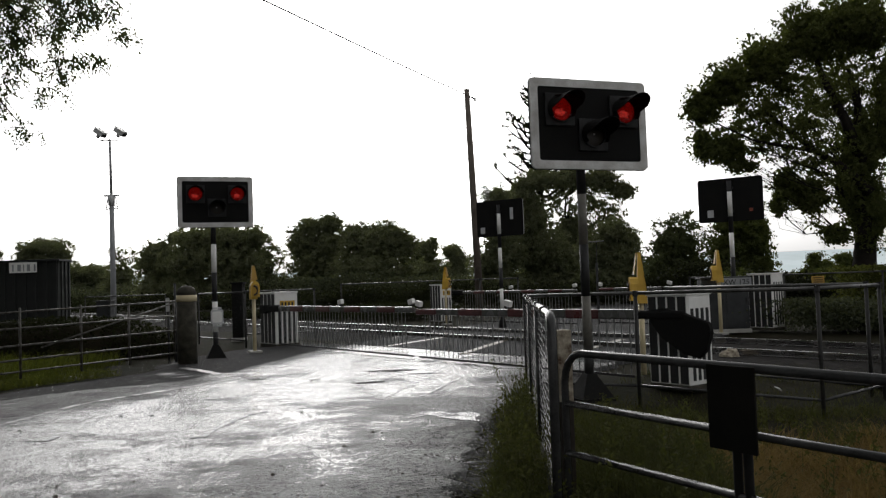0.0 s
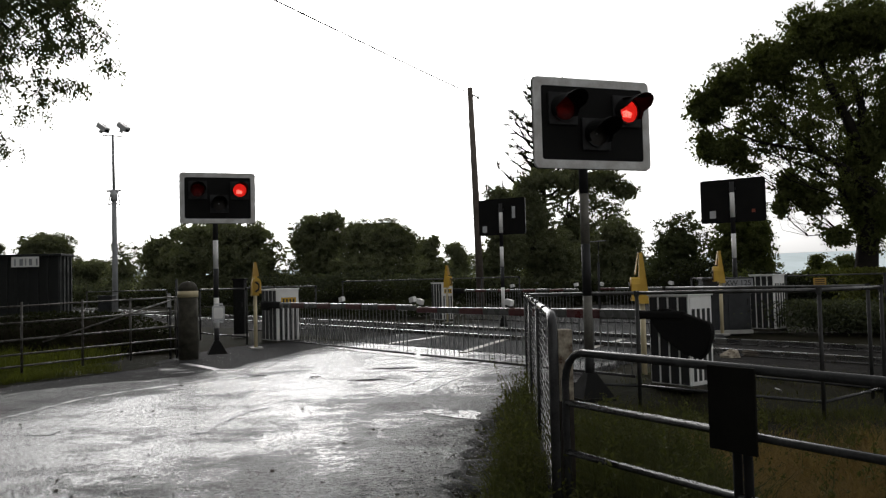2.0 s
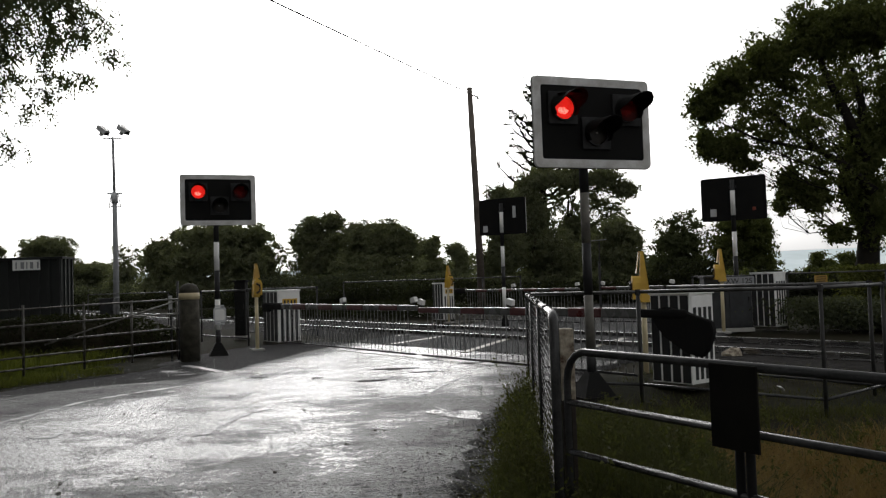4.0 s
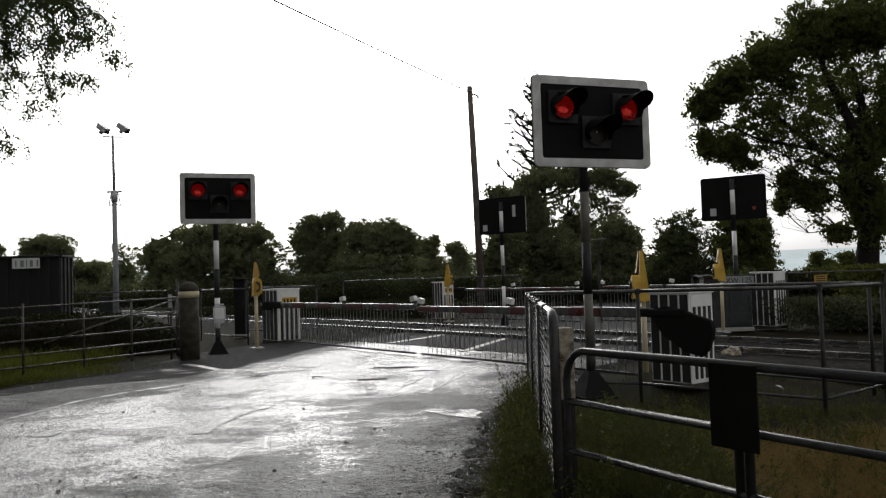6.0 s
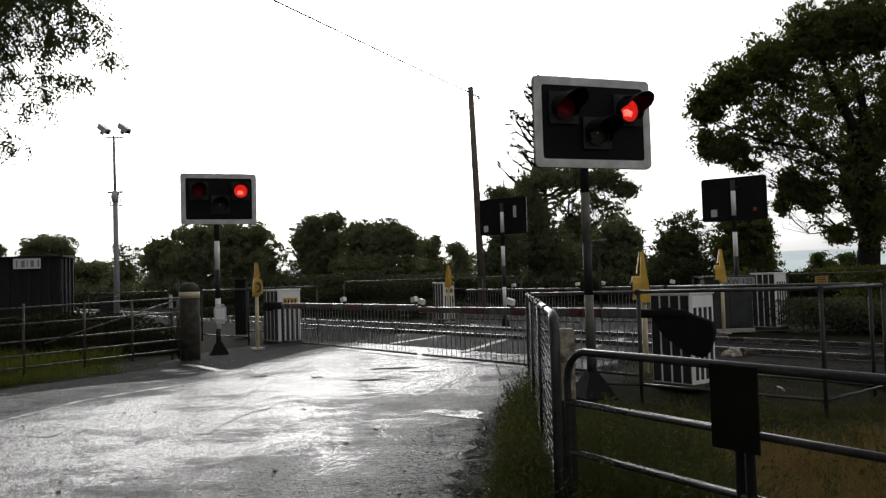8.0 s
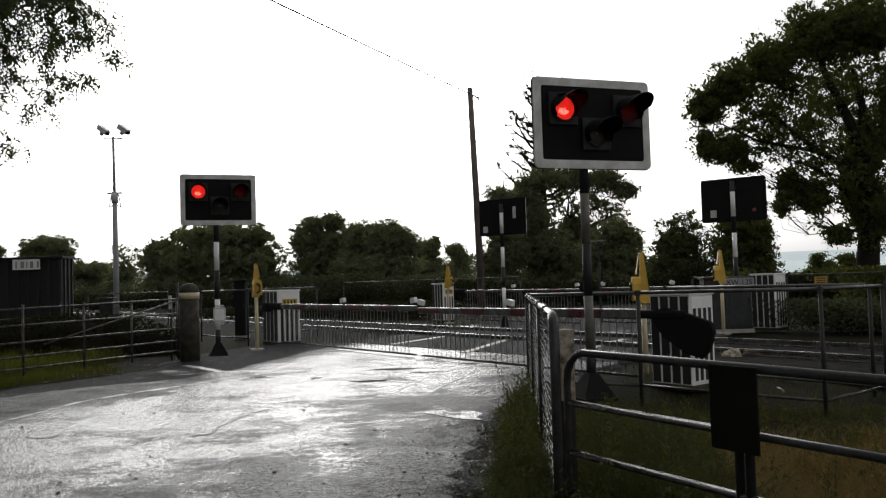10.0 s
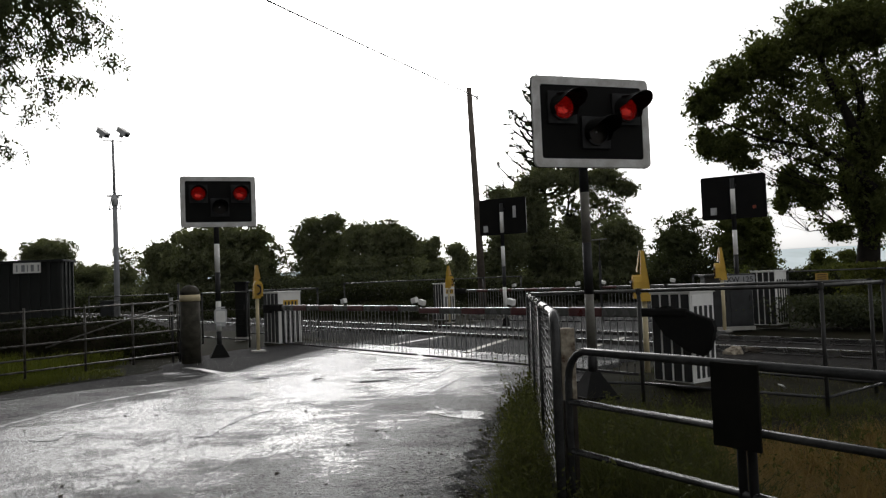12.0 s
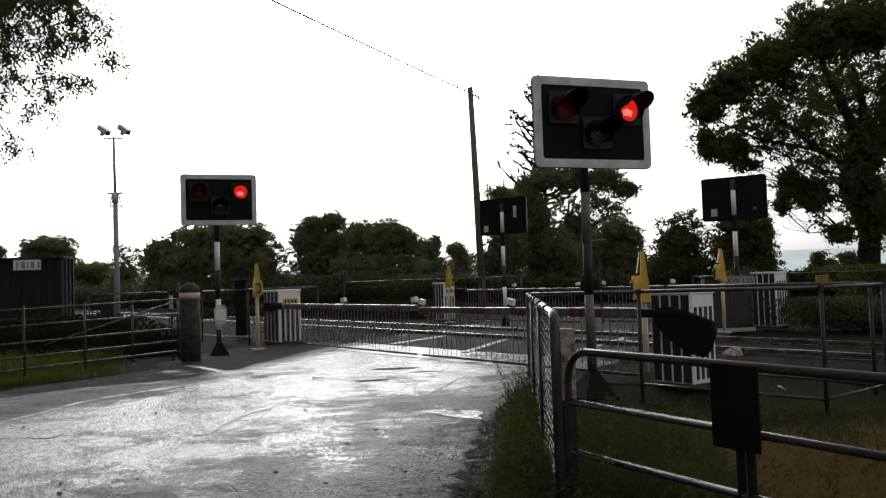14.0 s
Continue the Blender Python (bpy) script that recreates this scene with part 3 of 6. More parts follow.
def lamp_unit(board, x, z, lens_material, lit):
    """Housing plate, lens, hood; a flashing lamp also gets added flaps that imitate its switching."""
    y = -0.02
    part("lamp_housing", B(x, y - 0.012, z, 0.325, 0.03, 0.33, bevel=0.006), LAMP_PLATE, board)
    rim = bmesh.new()
    for k in range(24):
        a, b = 2 * math.pi * k / 24, 2 * math.pi * (k + 1) / 24
        vs = []
        for t in (a, b):
            for r, yy in ((0.120, y - 0.03), (0.134, y - 0.03), (0.134, y - 0.055), (0.120, y - 0.055)):
                vs.append(rim.verts.new((x + r * math.cos(t), yy, z + r * math.sin(t))))
        for i in range(4):
            rim.faces.new((vs[i], vs[(i + 1) % 4], vs[4 + (i + 1) % 4], vs[4 + i]))
    bmesh.ops.remove_doubles(rim, verts=rim.verts, dist=0.0005)
    part("lens_rim", rim, BLACK, board)
    dome = bmesh.new()
    rings = []
    for r, d in ((0.001, 0.03), (0.045, 0.027), (0.085, 0.018), (0.122, 0.0)):
        rings.append([dome.verts.new((x + r * math.cos(2 * math.pi * k / 24), y - 0.029 - d * 0.6, z + r * math.sin(2 * math.pi * k / 24))) for k in range(24)])
    for a, b in zip(rings, rings[1:]):
        for k in range(24):
            dome.faces.new((a[k], a[(k + 1) % 24], b[(k + 1) % 24], b[k]))
    part("lens", dome, lens_material, board, "red lamp lens" if lit else "unlit amber lamp lens", smooth=True)
    core = bmesh.new()
    bmesh.ops.create_uvsphere(core, u_segments=12, v_segments=8, radius=1.0)
    wide = 0.055 if lit else 0.014
    for v in core.verts:
        if lit:
            v.co *= 1 + 0.5 * noise.noise(v.co * 1.6 + Vector((x * 9, 0, z)))
        v.co = Vector((x - 0.01 + v.co.x * wide, y - 0.043 + v.co.y * 0.008, z - (0.03 if lit else 0) + v.co.z * wide * 0.7))
    part("lamp_core", core, LAMP_CORE if lit else PALE, board, "bright lamp centre" if lit else "dull lamp centre", smooth=True)
    hood = bmesh.new()
    arc = 17
    inner, outer = [], []
    for k in range(arc):
        a = radians(-35 + 250 * k / (arc - 1))
        reach = 0.09 + 0.30 * max(0.0, math.sin(a)) ** 0.5
        for lst, r in ((inner, 0.135), (outer, 0.141)):
            lst.append((hood.verts.new((x + r * math.cos(a), y - 0.03, z + r * math.sin(a))),
                        hood.verts.new((x + r * math.cos(a), y - 0.03 - reach, z + r * math.sin(a) - 0.07 * reach))))
    for k in range(arc - 1):
        for lst in (inner, outer):
            hood.faces.new((lst[k][0], lst[k][1], lst[k + 1][1], lst[k + 1][0]))
        hood.faces.new((inner[k][1], outer[k][1], outer[k + 1][1], inner[k + 1][1]))
    for k in (0, arc - 1):
        hood.faces.new((inner[k][0], inner[k][1], outer[k][1], outer[k][0]))
    part("hood", hood, DULL_BLACK, board, smooth=False)
    if lit:
        for layer in (0, 1):
            flap = bmesh.new()
            front = [flap.verts.new((0.124 * math.cos(2 * math.pi * k / 20), 0, -0.122 + 0.124 * math.sin(2 * math.pi * k / 20))) for k in range(20)]
            back = [flap.verts.new(v.co + Vector((0, 0.002, 0))) for v in front]
            flap.faces.new(front)
            flap.faces.new(back[::-1])
            for k in range(20):
                flap.faces.new((front[k], back[k], back[(k + 1) % 20], front[(k + 1) % 20]))
            home = (x, y - 0.056 - 0.005 * layer, z + 0.122)
            shutter = part("shutter", flap, FILTER, board, "added dark red flap that imitates the lamp's flashing")
            shutter.matrix_basis = pose(*home)
            FLASH_FLAPS.append((shutter, home, x < 0, layer))


def road_signal(name, x, y, turn, label, offset=0.0, plate=False, stickers=(), high=2.78, band=None, spot=False, foot=True):
    t = thing(name, pose(x, y, 0, 0, 0, turn), label, "crossing signal", "crossing signals")
    base = bmesh.new()
    wide = 1.0 if foot else 0.45
    for (r0, z0), (r1, z1) in (((0.19, -0.04), (0.19, 0.0)), ((0.175, 0.0), (0.05, 0.235))):
        a = [base.verts.new((sx * r0 * wide, sy * r0 * wide, z0)) for sx, sy in ((-1, -1), (1, -1), (1, 1), (-1, 1))]
        b = [base.verts.new((sx * r1, sy * r1, z1)) for sx, sy in ((-1, -1), (1, -1), (1, 1), (-1, 1))]
        base.faces.new(a[::-1])
        base.faces.new(b)
        for k in range(4):
            base.faces.new((a[k], a[(k + 1) % 4], b[(k + 1) % 4], b[k]))
    part("base", base, DULL_BLACK, t, "black pyramid base")
    for i, (z0, z1) in enumerate(((0.20, 0.47), (0.47, 1.02), (1.02, 1.55), (1.55, 2.07), (2.07, 3.18 if abs(turn) > 90 else 2.9))):
        part("post_band", S([(0, 0, z0), (0, 0, z1)], 0.048, 12), (band or WHITE) if i in (1, 3) else BLACK, t, "dirty white painted band" if i in (1, 3) else "black painted band", smooth=True)
    if abs(turn) > 90:
        part("post_band", S([(0, 0, 2.42), (0, 0, 2.95)], 0.0495, 12), WHITE, t, "dirty white painted band", smooth=True)
    board = part("backing_board", prism(rounded(1.20, 0.78, 0.03), -0.012, 0.012), DULL_BLACK, t, "matt black backing board with three lamps")
    board.matrix_basis = pose(offset, -0.075, high)
    ring = bmesh.new()
    o, i_ = rounded(1.335, 0.925, 0.05), rounded(1.17, 0.755, 0.03)
    for yy in (-0.016, 0.016):
        a = [ring.verts.new((px, yy, pz)) for px, pz in o]
        b = [ring.verts.new((px, yy, pz)) for px, pz in i_]
        for k in range(len(o)):
            n = (k + 1) % len(o)
            ring.faces.new((a[k], a[n], b[n], b[k]))
    ring.verts.ensure_lookup_table()
    k = len(o)
    for q in range(2):
        for j in range(k):
            n = (j + 1) % k
            ring.faces.new((ring.verts[q * k + j], ring.verts[q * k + n], ring.verts[2 * k + q * k + n], ring.verts[2 * k + q * k + j]))
    part("border", ring, BORDER, board, "weathered white reflective border")
    rear = part("rear_sheet", prism(rounded(1.345, 0.935, 0.05), 0.018, 0.03), DULL_BLACK, board, "black rear sheet")
    lamp_unit(board, -0.355, 0.14, LAMP_RED, True)
    lamp_unit(board, 0.385, 0.14, LAMP_RED, True)
    lamp_unit(board, 0.02, -0.11, AMBER, False)
    for z in (-0.25, 0.25):
        part("bracket", B(offset, -0.03, 2.78 + z, 0.14, 0.05, 0.05, bevel=0.006), BLACK, t)
    for px, pz, w, h in stickers:
        part("sticker", B(px, 0.036, pz, w, 0.004, h), PALE, board, "small pale label")
    if spot:
        part("reflector", B(-0.42, 0.036, -0.24, 0.07, 0.006, 0.07, bevel=0.01), RUST_RED, board, "small dull red reflector")
    if plate:
        pl = part("notice_plate", prism(rounded(0.22, 0.27, 0.04), -0.075, -0.055), PALE, t, "pale enamel notice plate")
        pl.matrix_basis = pose(0.03, 0, 0.74)
        part("plate_panel", prism(rounded(0.17, 0.20, 0.03), -0.081, -0.076), WHITE, pl, "white notice panel")
        for z in (-0.16, 0.16):
            part("clip", B(0, -0.06, z, 0.16, 0.012, 0.03), PALE, pl)
    return t


# ---------------- barriers ----------------
def barrier_machine(corner, label, z=0.0, plain=False, h=1.10, dv=0.42, du=0.54):
    """Striped cabinet; its nearest corner stands at corner (u, v)."""
    m = Matrix.Translation(at(corner[0] + du / 2, corner[1] + dv / 2, z)) @ pose(0, 0, 0, 0, 0, RAIL_TURN)
    t = thing("barrier_machine", m, label, "barrier machine", "barrier machines")
    part("plinth", B(0, 0, 0.03, dv + 0.03, du + 0.03, 0.06, bevel=0.01), CONCRETE, t, "low concrete plinth")
    part("cabinet", B(0, 0, 0.06 + h / 2, dv, du, h, bevel=0.012), WHITE, t, "white steel cabinet")
    part("lid", B(0, 0, 0.06 + h + 0.012, dv + 0.03, du + 0.03, 0.03, bevel=0.008), WHITE, t, "white lid")
    for k in range(4):
        y = -du / 2 + du * (0.126 + k * 0.25)
        for sx in (-1, 1):
            part("black_stripe", B(sx * (dv / 2 + 0.002), y, 0.06 + h / 2, 0.006, du * 0.195, h - 0.03), BLACK, t)
    for sy in (-1, 1):
        part("door_panel", B(0, sy * (du / 2 + 0.003), 0.06 + h / 2, dv - 0.05, 0.008, h - 0.06, bevel=0.003), WHITE, t, "white door panel")
        for k in range(4):
            part("black_stripe", B(-dv / 2 + dv * (0.18 + k * 0.214), sy * (du / 2 + 0.009), 0.06 + (h * 0.45 if plain else 0.36), dv * 0.115, 0.006, h * 0.80 if plain else 0.70), BLACK, t)
        if plain:
            continue
        part("label_panel", B(0.02, sy * (du / 2 + 0.009), 0.06 + 0.86, dv * 0.66, 0.006, 0.14), YELLOW, t, "yellow warning label")
        for k in range(4):
            part("label_bar", B(dv * (-0.19 + k * 0.15), sy * (du / 2 + 0.013), 0.06 + 0.86, dv * 0.075, 0.004, 0.08), BLACK, t)
        part("handle", B(0.15, sy * (du / 2 + 0.016), 0.06 + 0.55, 0.02, 0.02, 0.10, bevel=0.004), STEEL, t)
    return t


def boom(u0, u1, v, z, label, heavy, thick=1.0, middle=0.5):
    """Half-barrier from its pivot at u0 to its tip at u1, with hanging skirt rods and lamps."""
    s = 1 if u1 > u0 else -1
    length = abs(u1 - u0)
    m = Matrix.Translation(at(u0, v)) @ pose(0, 0, 0, 0, 0, RAIL_TURN + (90 if s > 0 else -90))
    t = thing("barrier_boom", m, label, "barrier", "half barriers")
    count = int(round((length - 0.35) / 0.55))
    step = (length - 0.35) / count
    for k in range(count):
        taper = (0.122 - 0.032 * k / count) * thick
        part("boom_section", B(0.35 + (k + 0.5) * step, 0, z, step - 0.002, 0.06, taper, bevel=0.024), RED if k % 2 else BOOM_WHITE, t, "red painted section" if k % 2 else "white painted section")
    part("pivot_arm", B(0.02 if heavy else -0.05, 0, z, 0.68 if heavy else 0.82, 0.07, 0.10 if heavy else 0.15, bevel=0.03), DULL_BLACK, t, "black pivot arm")
    if heavy:
        w = prism([(0.02, 0.05), (-0.10, 0.06), (-0.20, 0.075), (-0.45, 0.02), (-0.77, -0.07), (-0.80, -0.17), (-0.74, -0.36), (-0.65, -0.46), (-0.45, -0.42), (-0.15, -0.25), (-0.02, -0.09)], -0.06, 0.02)
        bmesh.ops.bevel(w, geom=w.edges[:], offset=0.012, segments=2, affect="EDGES")
        bmesh.ops.translate(w, verts=w.verts, vec=(0.15, 0, z))
        part("counterweight", w, DULL_BLACK, t, "dull black counterweight plate")
    else:
        part("counterweight", B(-0.42, 0, z - 0.02, 0.36, 0.07, 0.20, bevel=0.03), DULL_BLACK, t, "dull black counterweight plate")
    low = 0.055
    rod = mesh_of("rod", sweep(bmesh.new(), [(0, 0, low), (0, 0, z - 0.04)], 0.007, 6), WIRE)
    n = int((length - 0.5) / 0.118)
    for k in range(n):
        piece("rod", rod, t, pose(0.45 + k * 0.118, 0, 0, 0, random.uniform(-0.7, 0.7), 0))
    part("skirt_rail", B(0.4 + (length - 0.45) / 2, 0, low, length - 0.45, 0.022, 0.03), BLACK, t, "dark lower skirt rail")
    for x in (length - 0.08, length * middle):
        lamp = part("boom_lamp", B(x, 0, z + 0.085, 0.05, 0.05, 0.05, bevel=0.006), BLACK, t, "small boom lamp")
        part("lamp_lens", B(0, 0, 0, 0.11, 0.075, 0.085, bevel=0.012, m=pose(x + 0.01, -0.005, z + 0.128, 0, -14, 8)), WHITE, lamp, "pale lamp drum")
    return t


# ---------------- telephone posts ----------------
def telephone_post(x, y, turn, label, z=0.0):
    """Post with a hooded telephone box before a tall wedge that carries a sloping sign plate."""
    t = thing("telephone_post", pose(x, y, z, 0, 0, turn), label, "telephone", "emergency telephones")
    part("foot", B(0, 0, 0.015, 0.24, 0.24, 0.04, bevel=0.01), PALE_CONCRETE, t, "pale concrete foot")
    part("post", S([(0, 0, 0.03), (0, 0, 1.06)], 0.035, 10), CREAM, t, "cream painted post", smooth=True)
    wedge = prism([(-0.045, 1.03), (0.085, 1.03), (0.07, 1.20), (0.018, 1.68), (-0.02, 1.68)], -0.065, 0.065)
    bmesh.ops.rotate(wedge, verts=wedge.verts, cent=(0, 0, 0), matrix=Matrix.Rotation(math.pi / 2, 3, "Z"))
    for v in wedge.verts:
        v.co.x *= 0.35 if v.co.z > 1.6 else 1.0
    part("wedge_body", wedge, YELLOW, t, "tall tapering yellow body")
    plate = prism([(-0.062, -0.14), (0.062, -0.14), (0.024, 0.14), (-0.024, 0.14)], -0.004, 0.004)
    bmesh.ops.transform(plate, matrix=pose(0, -0.056, 1.54, -9, 0, 0), verts=plate.verts)
    # darker yellow here: the plate's shade is put into the colour
    part("sign_plate", plate, OCHRE, t, "sloping yellow sign plate in a shaded tone")
    housing = part("telephone_box", prism([(-0.085, 1.07), (0.085, 1.07), (0.085, 1.28), (0.065, 1.345), (0.03, 1.37), (-0.03, 1.37), (-0.065, 1.345), (-0.085, 1.28)], -0.135, -0.03), YELLOW, t, "yellow enamel telephone box with rounded hood")
    part("box_door", prism(rounded(0.13, 0.23, 0.04), -0.143, -0.135), OCHRE, housing, "dull ochre door").matrix_basis = pose(0, 0, 1.20)
    part("handset_symbol", S([(-0.03, -0.149, 1.29), (0.025, -0.149, 1.26), (0.04, -0.149, 1.20), (0.025, -0.149, 1.14), (-0.03, -0.149, 1.11)], [0.018, 0.018, 0.011, 0.018, 0.018], 8), BLACK, housing, "black handset symbol")
    return t


# ---------------- gates, posts and fences ----------------
def field_gate():
    """Five-bar tube gate, left of the road, hung on the round post."""
    hinge, latch = Vector((-4.62, 13.95, 0)), Vector((-6.71, 10.31, 0))
    d = latch - hinge
    t = thing("field_gate", Matrix.Translation(hinge) @ pose(0, 0, 0, 0, 0, math.degrees(math.atan2(d.y, d.x))), "wet galvanised five-bar field gate over long grass", "gate")
    L = d.length
    rails = (0.17, 0.345, 0.56, 0.815, 1.06)
    for z in rails:
        part("bar", S([(0, 0, z), (L, 0, z * 0.93)], 0.0145, 8), GATE_STEEL, t, smooth=True)
    for x in (0.03, 0.963, 1.84, 2.82, L - 0.03):
        part("upright", S([(x, 0.0, 0.06), (x, 0.0, 1.07)], 0.018, 8), GATE_STEEL, t, smooth=True)
    part("diagonal_brace", S([(0.05, 0.015, 1.03), (2.5, 0.015, 0.48)], 0.014, 8), GATE_STEEL, t, smooth=True)


def round_post():
    t = thing("gate_post", pose(-4.36, 13.75, 0), "thick mossy round concrete gate post with cream band", "post")
    part("shaft", S([(0, 0, -0.05), (0, 0, 1.05)], 0.165, 20), CONCRETE, t, smooth=True)
    part("band", S([(0, 0, 1.05), (0, 0, 1.16)], 0.172, 20), CREAM, t, "cream painted band", smooth=True)
    prof = [(0.165, 1.16), (0.16, 1.22), (0.13, 1.28), (0.07, 1.315), (0.01, 1.325)]
    part("dome", S([(0, 0, z) for _, z in prof], [r for r, _ in prof], 20), CONCRETE, t, "mossy domed top", smooth=True)


def mesh_gate():
    """Wire-mesh gate panel standing open along the road's edge."""
    a, b = Vector((0.50, 3.75, 0)), Vector((0.92, 9.1, 0))
    d = b - a
    t = thing("mesh_gate", Matrix.Translation(a) @ pose(0, 0, 0, 0, 0, math.degrees(math.atan2(d.y, d.x))), "galvanised tube gate filled with sagging wire mesh", "gate")
    L = d.length
    top = 1.03
    part("frame_tube", S([(0, 0, -0.02), (0, 0, top - 0.08), (0.02, 0, top - 0.03), (0.07, 0, top), (L - 0.05, 0, top)], 0.024, 10), STEEL, t, smooth=True)
    part("frame_tube", S([(0.02, 0, 0.10), (L, 0, 0.10)], 0.02, 10), STEEL, t, smooth=True)
    for x in (L * 0.33, L * 0.66, L):
        part("upright", S([(x, 0, -0.02), (x, 0, top)], 0.02, 8), STEEL, t, smooth=True)
    for x in (0.6, 1.5, 2.4, 3.3, 4.2, 5.0):
        part("tie", S([(x, 0, top - 0.03), (x + 0.01, 0, top + 0.026)], 0.027, 8), STEEL, t)
    wire_filling(t, L, 0.10, top - 0.02, 0.047)


def wire_filling(t, L, z0, z1, gap):
    """Wavy horizontal wires knotted to thin uprights."""
    rng = np.random.default_rng(61)
    z = z0 + gap
    while z < z1 - 0.01:
        k, drift = rng.uniform(0, 6), rng.normal() * 0.004
        line = [(L * i / 44, 0.004 * math.sin(3.1 * i + k), z + drift + 0.007 * math.sin(1.9 * i + k) - 0.012 * math.sin(math.pi * 3 * i / 44) ** 2) for i in range(45)]
        part("mesh_wire", S(line, 0.0021, 4), WIRE, t, "wavy galvanised mesh wire")
        z += gap
    bm = bmesh.new()
    for x in np.arange(0.12, L, 0.15):
        sweep(bm, [(x + 0.006 * math.sin(7 * i + x), 0.003, z0 + (z1 - z0) * i / 8) for i in range(9)], 0.0014, 3, caps=False)
    tagged(part("stay_wire_mesh", bm, DARK_WIRE, t, "thin upright mesh wires"), kind="stuff")


def near_gate():
    """Tube gate with a round corner and a dark notice board, close to the camera."""
    a, b = Vector((0.580, 3.94, 0)), Vector((2.12, 1.31, 0))
    d = b - a
    t = thing("tube_gate", Matrix.Translation(a) @ pose(0, 0, 0, 0, 0, math.degrees(math.atan2(d.y, d.x))), "wet dark steel tube gate with rounded corner", "gate")
    L = d.length
    z = 0.847
    part("frame_tube", S([(0, 0, -0.20), (0, 0, z - 0.15), (0.010, 0, z - 0.095), (0.035, 0, z - 0.048), (0.075, 0, z - 0.015), (0.13, 0, z), (L, 0, z + 0.0)], 0.0185, 12), STEEL, t, smooth=True)
    for zz in (0.60, 0.362, 0.12, -0.10):
        part("rail", S([(0.0, 0, zz), (L, 0, zz)], 0.0165, 10), STEEL, t, smooth=True)
    for x in (1.012, 1.060):
        part("upright", S([(x, 0.0, -0.2), (x, 0.0, z)], 0.018, 8), DULL_BLACK, t, smooth=True)
    board = part("notice_board", B(1.022, -0.032, 0.695, 0.218, 0.012, 0.32, bevel=0.004), NOTICE_BACK, t, "dark notice board seen from its shaded back")
    return t


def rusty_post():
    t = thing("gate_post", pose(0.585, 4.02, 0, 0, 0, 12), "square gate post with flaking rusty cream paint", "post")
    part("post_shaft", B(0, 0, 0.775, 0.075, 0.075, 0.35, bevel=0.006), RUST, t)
    # the foot's shade is put into this darker rust colour
    part("post_foot", B(0, 0, 0.225, 0.072, 0.072, 0.75, bevel=0.006), SHADED_RUST, t, "rusted lower length with its shade put into the colour")


def tube_fence(points, height, label, mesh=True, low=True, foot=0.12):
    """Tube fence through points with posts, top rail, low rail and wire mesh; foot is one height or one for each post."""
    t = thing("tube_fence", pose(points[0][0], points[0][1], 0), label, "fence")
    o = Vector((points[0][0], points[0][1], 0))
    pts = [Vector((x, y, 0)) - o for x, y in points]
    feet = list(foot) if hasattr(foot, "__len__") else [foot] * len(pts)
    for p, f in zip(pts, feet):
        part("post", S([p + Vector((0, 0, f - 0.24)), p + Vector((0, 0, height))], 0.021, 8), DARK_TUBE, t, smooth=True)
        part("collar", S([p + Vector((0, 0, height - 0.035)), p + Vector((0, 0, height + 0.026))], 0.029, 8), STEEL, t)
    for p, q, f, g in zip(pts, pts[1:], feet, feet[1:]):
        part("top_rail", S([p + Vector((0, 0, height)), q + Vector((0, 0, height))], 0.019, 8), TOP_TUBE, t, smooth=True)
        if low:
            part("low_rail", S([p + Vector((0, 0, f)), q + Vector((0, 0, g))], 0.016, 8), STEEL, t, smooth=True)
        if mesh:
            bm = bmesh.new()
            d = q - p
            n = max(2, int(d.length / 0.06))
            for k in range(1, n):
                c = p + d * k / n
                sweep(bm, [c + Vector((0, 0, f + (g - f) * k / n)), c + Vector((0, 0, height))], 0.0005, 3, caps=False)
            for k in range(1, 19):
                w = k / 19
                sweep(bm, [p + Vector((0, 0, f + (height - f) * w)), q + Vector((0, 0, g + (height - g) * w))], 0.0005, 3, caps=False)
            tagged(part("wire_mesh", bm, DARK_WIRE, t, "fine welded wire mesh"), kind="stuff")
    return t


ground()
roads()
margin_and_patches()
worn_holes()
markings()
railway()

road_signal("road_signal", 1.47, 8.27, 19, "wet black crossing signal with white-bordered board and red flashing lamps", offset=0.085, band=GRIME)
road_signal("road_signal", -4.16, 14.75, 19, "crossing signal with red flashing lamps beside the field gate", plate=True, offset=0.05, high=2.84)
road_signal("road_signal", 6.21, 17.15, 148, "crossing signal facing away on a black and white post", stickers=((0.42, -0.28, 0.13, 0.16),), spot=True)
road_signal("road_signal", 1.52, 20.7, 148, "crossing signal facing away beside the wooden pole", stickers=((0.50, -0.30, 0.13, 0.16), (-0.35, 0.1, 0.09, 0.30)), high=2.84, foot=False)

C_L, C_R, C_R2, C_M = (16.20, 7.36), (5.55, 7.36), (9.35, 15.2), (19.8, 14.4)
barrier_machine(C_L, "black and white striped barrier machine with yellow label", -0.04, dv=0.53, du=0.78)
barrier_machine(C_R, "black and white striped barrier machine behind the tube fence", -0.07, True, 0.99)
barrier_machine(C_R2, "striped barrier machine on the far side of the railway", 0.0, True)
barrier_machine(C_M, "striped barrier machine beside the far telephone post")
boom(16.15, 10.72, 7.27, 0.80, "lowered red and white half barrier with hanging skirt", False, middle=0.555)
boom(5.84, 10.66, 7.27, 0.768, "lowered red and white half barrier with dark counterweight", True, middle=0.535)
boom(19.8, 14.66, 15.0, 0.91, "lowered red and white half barrier beyond the railway", False, 0.7)
boom(10.0, 14.58, 15.7, 0.91, "lowered red and white half barrier beyond the railway", False, 0.7)

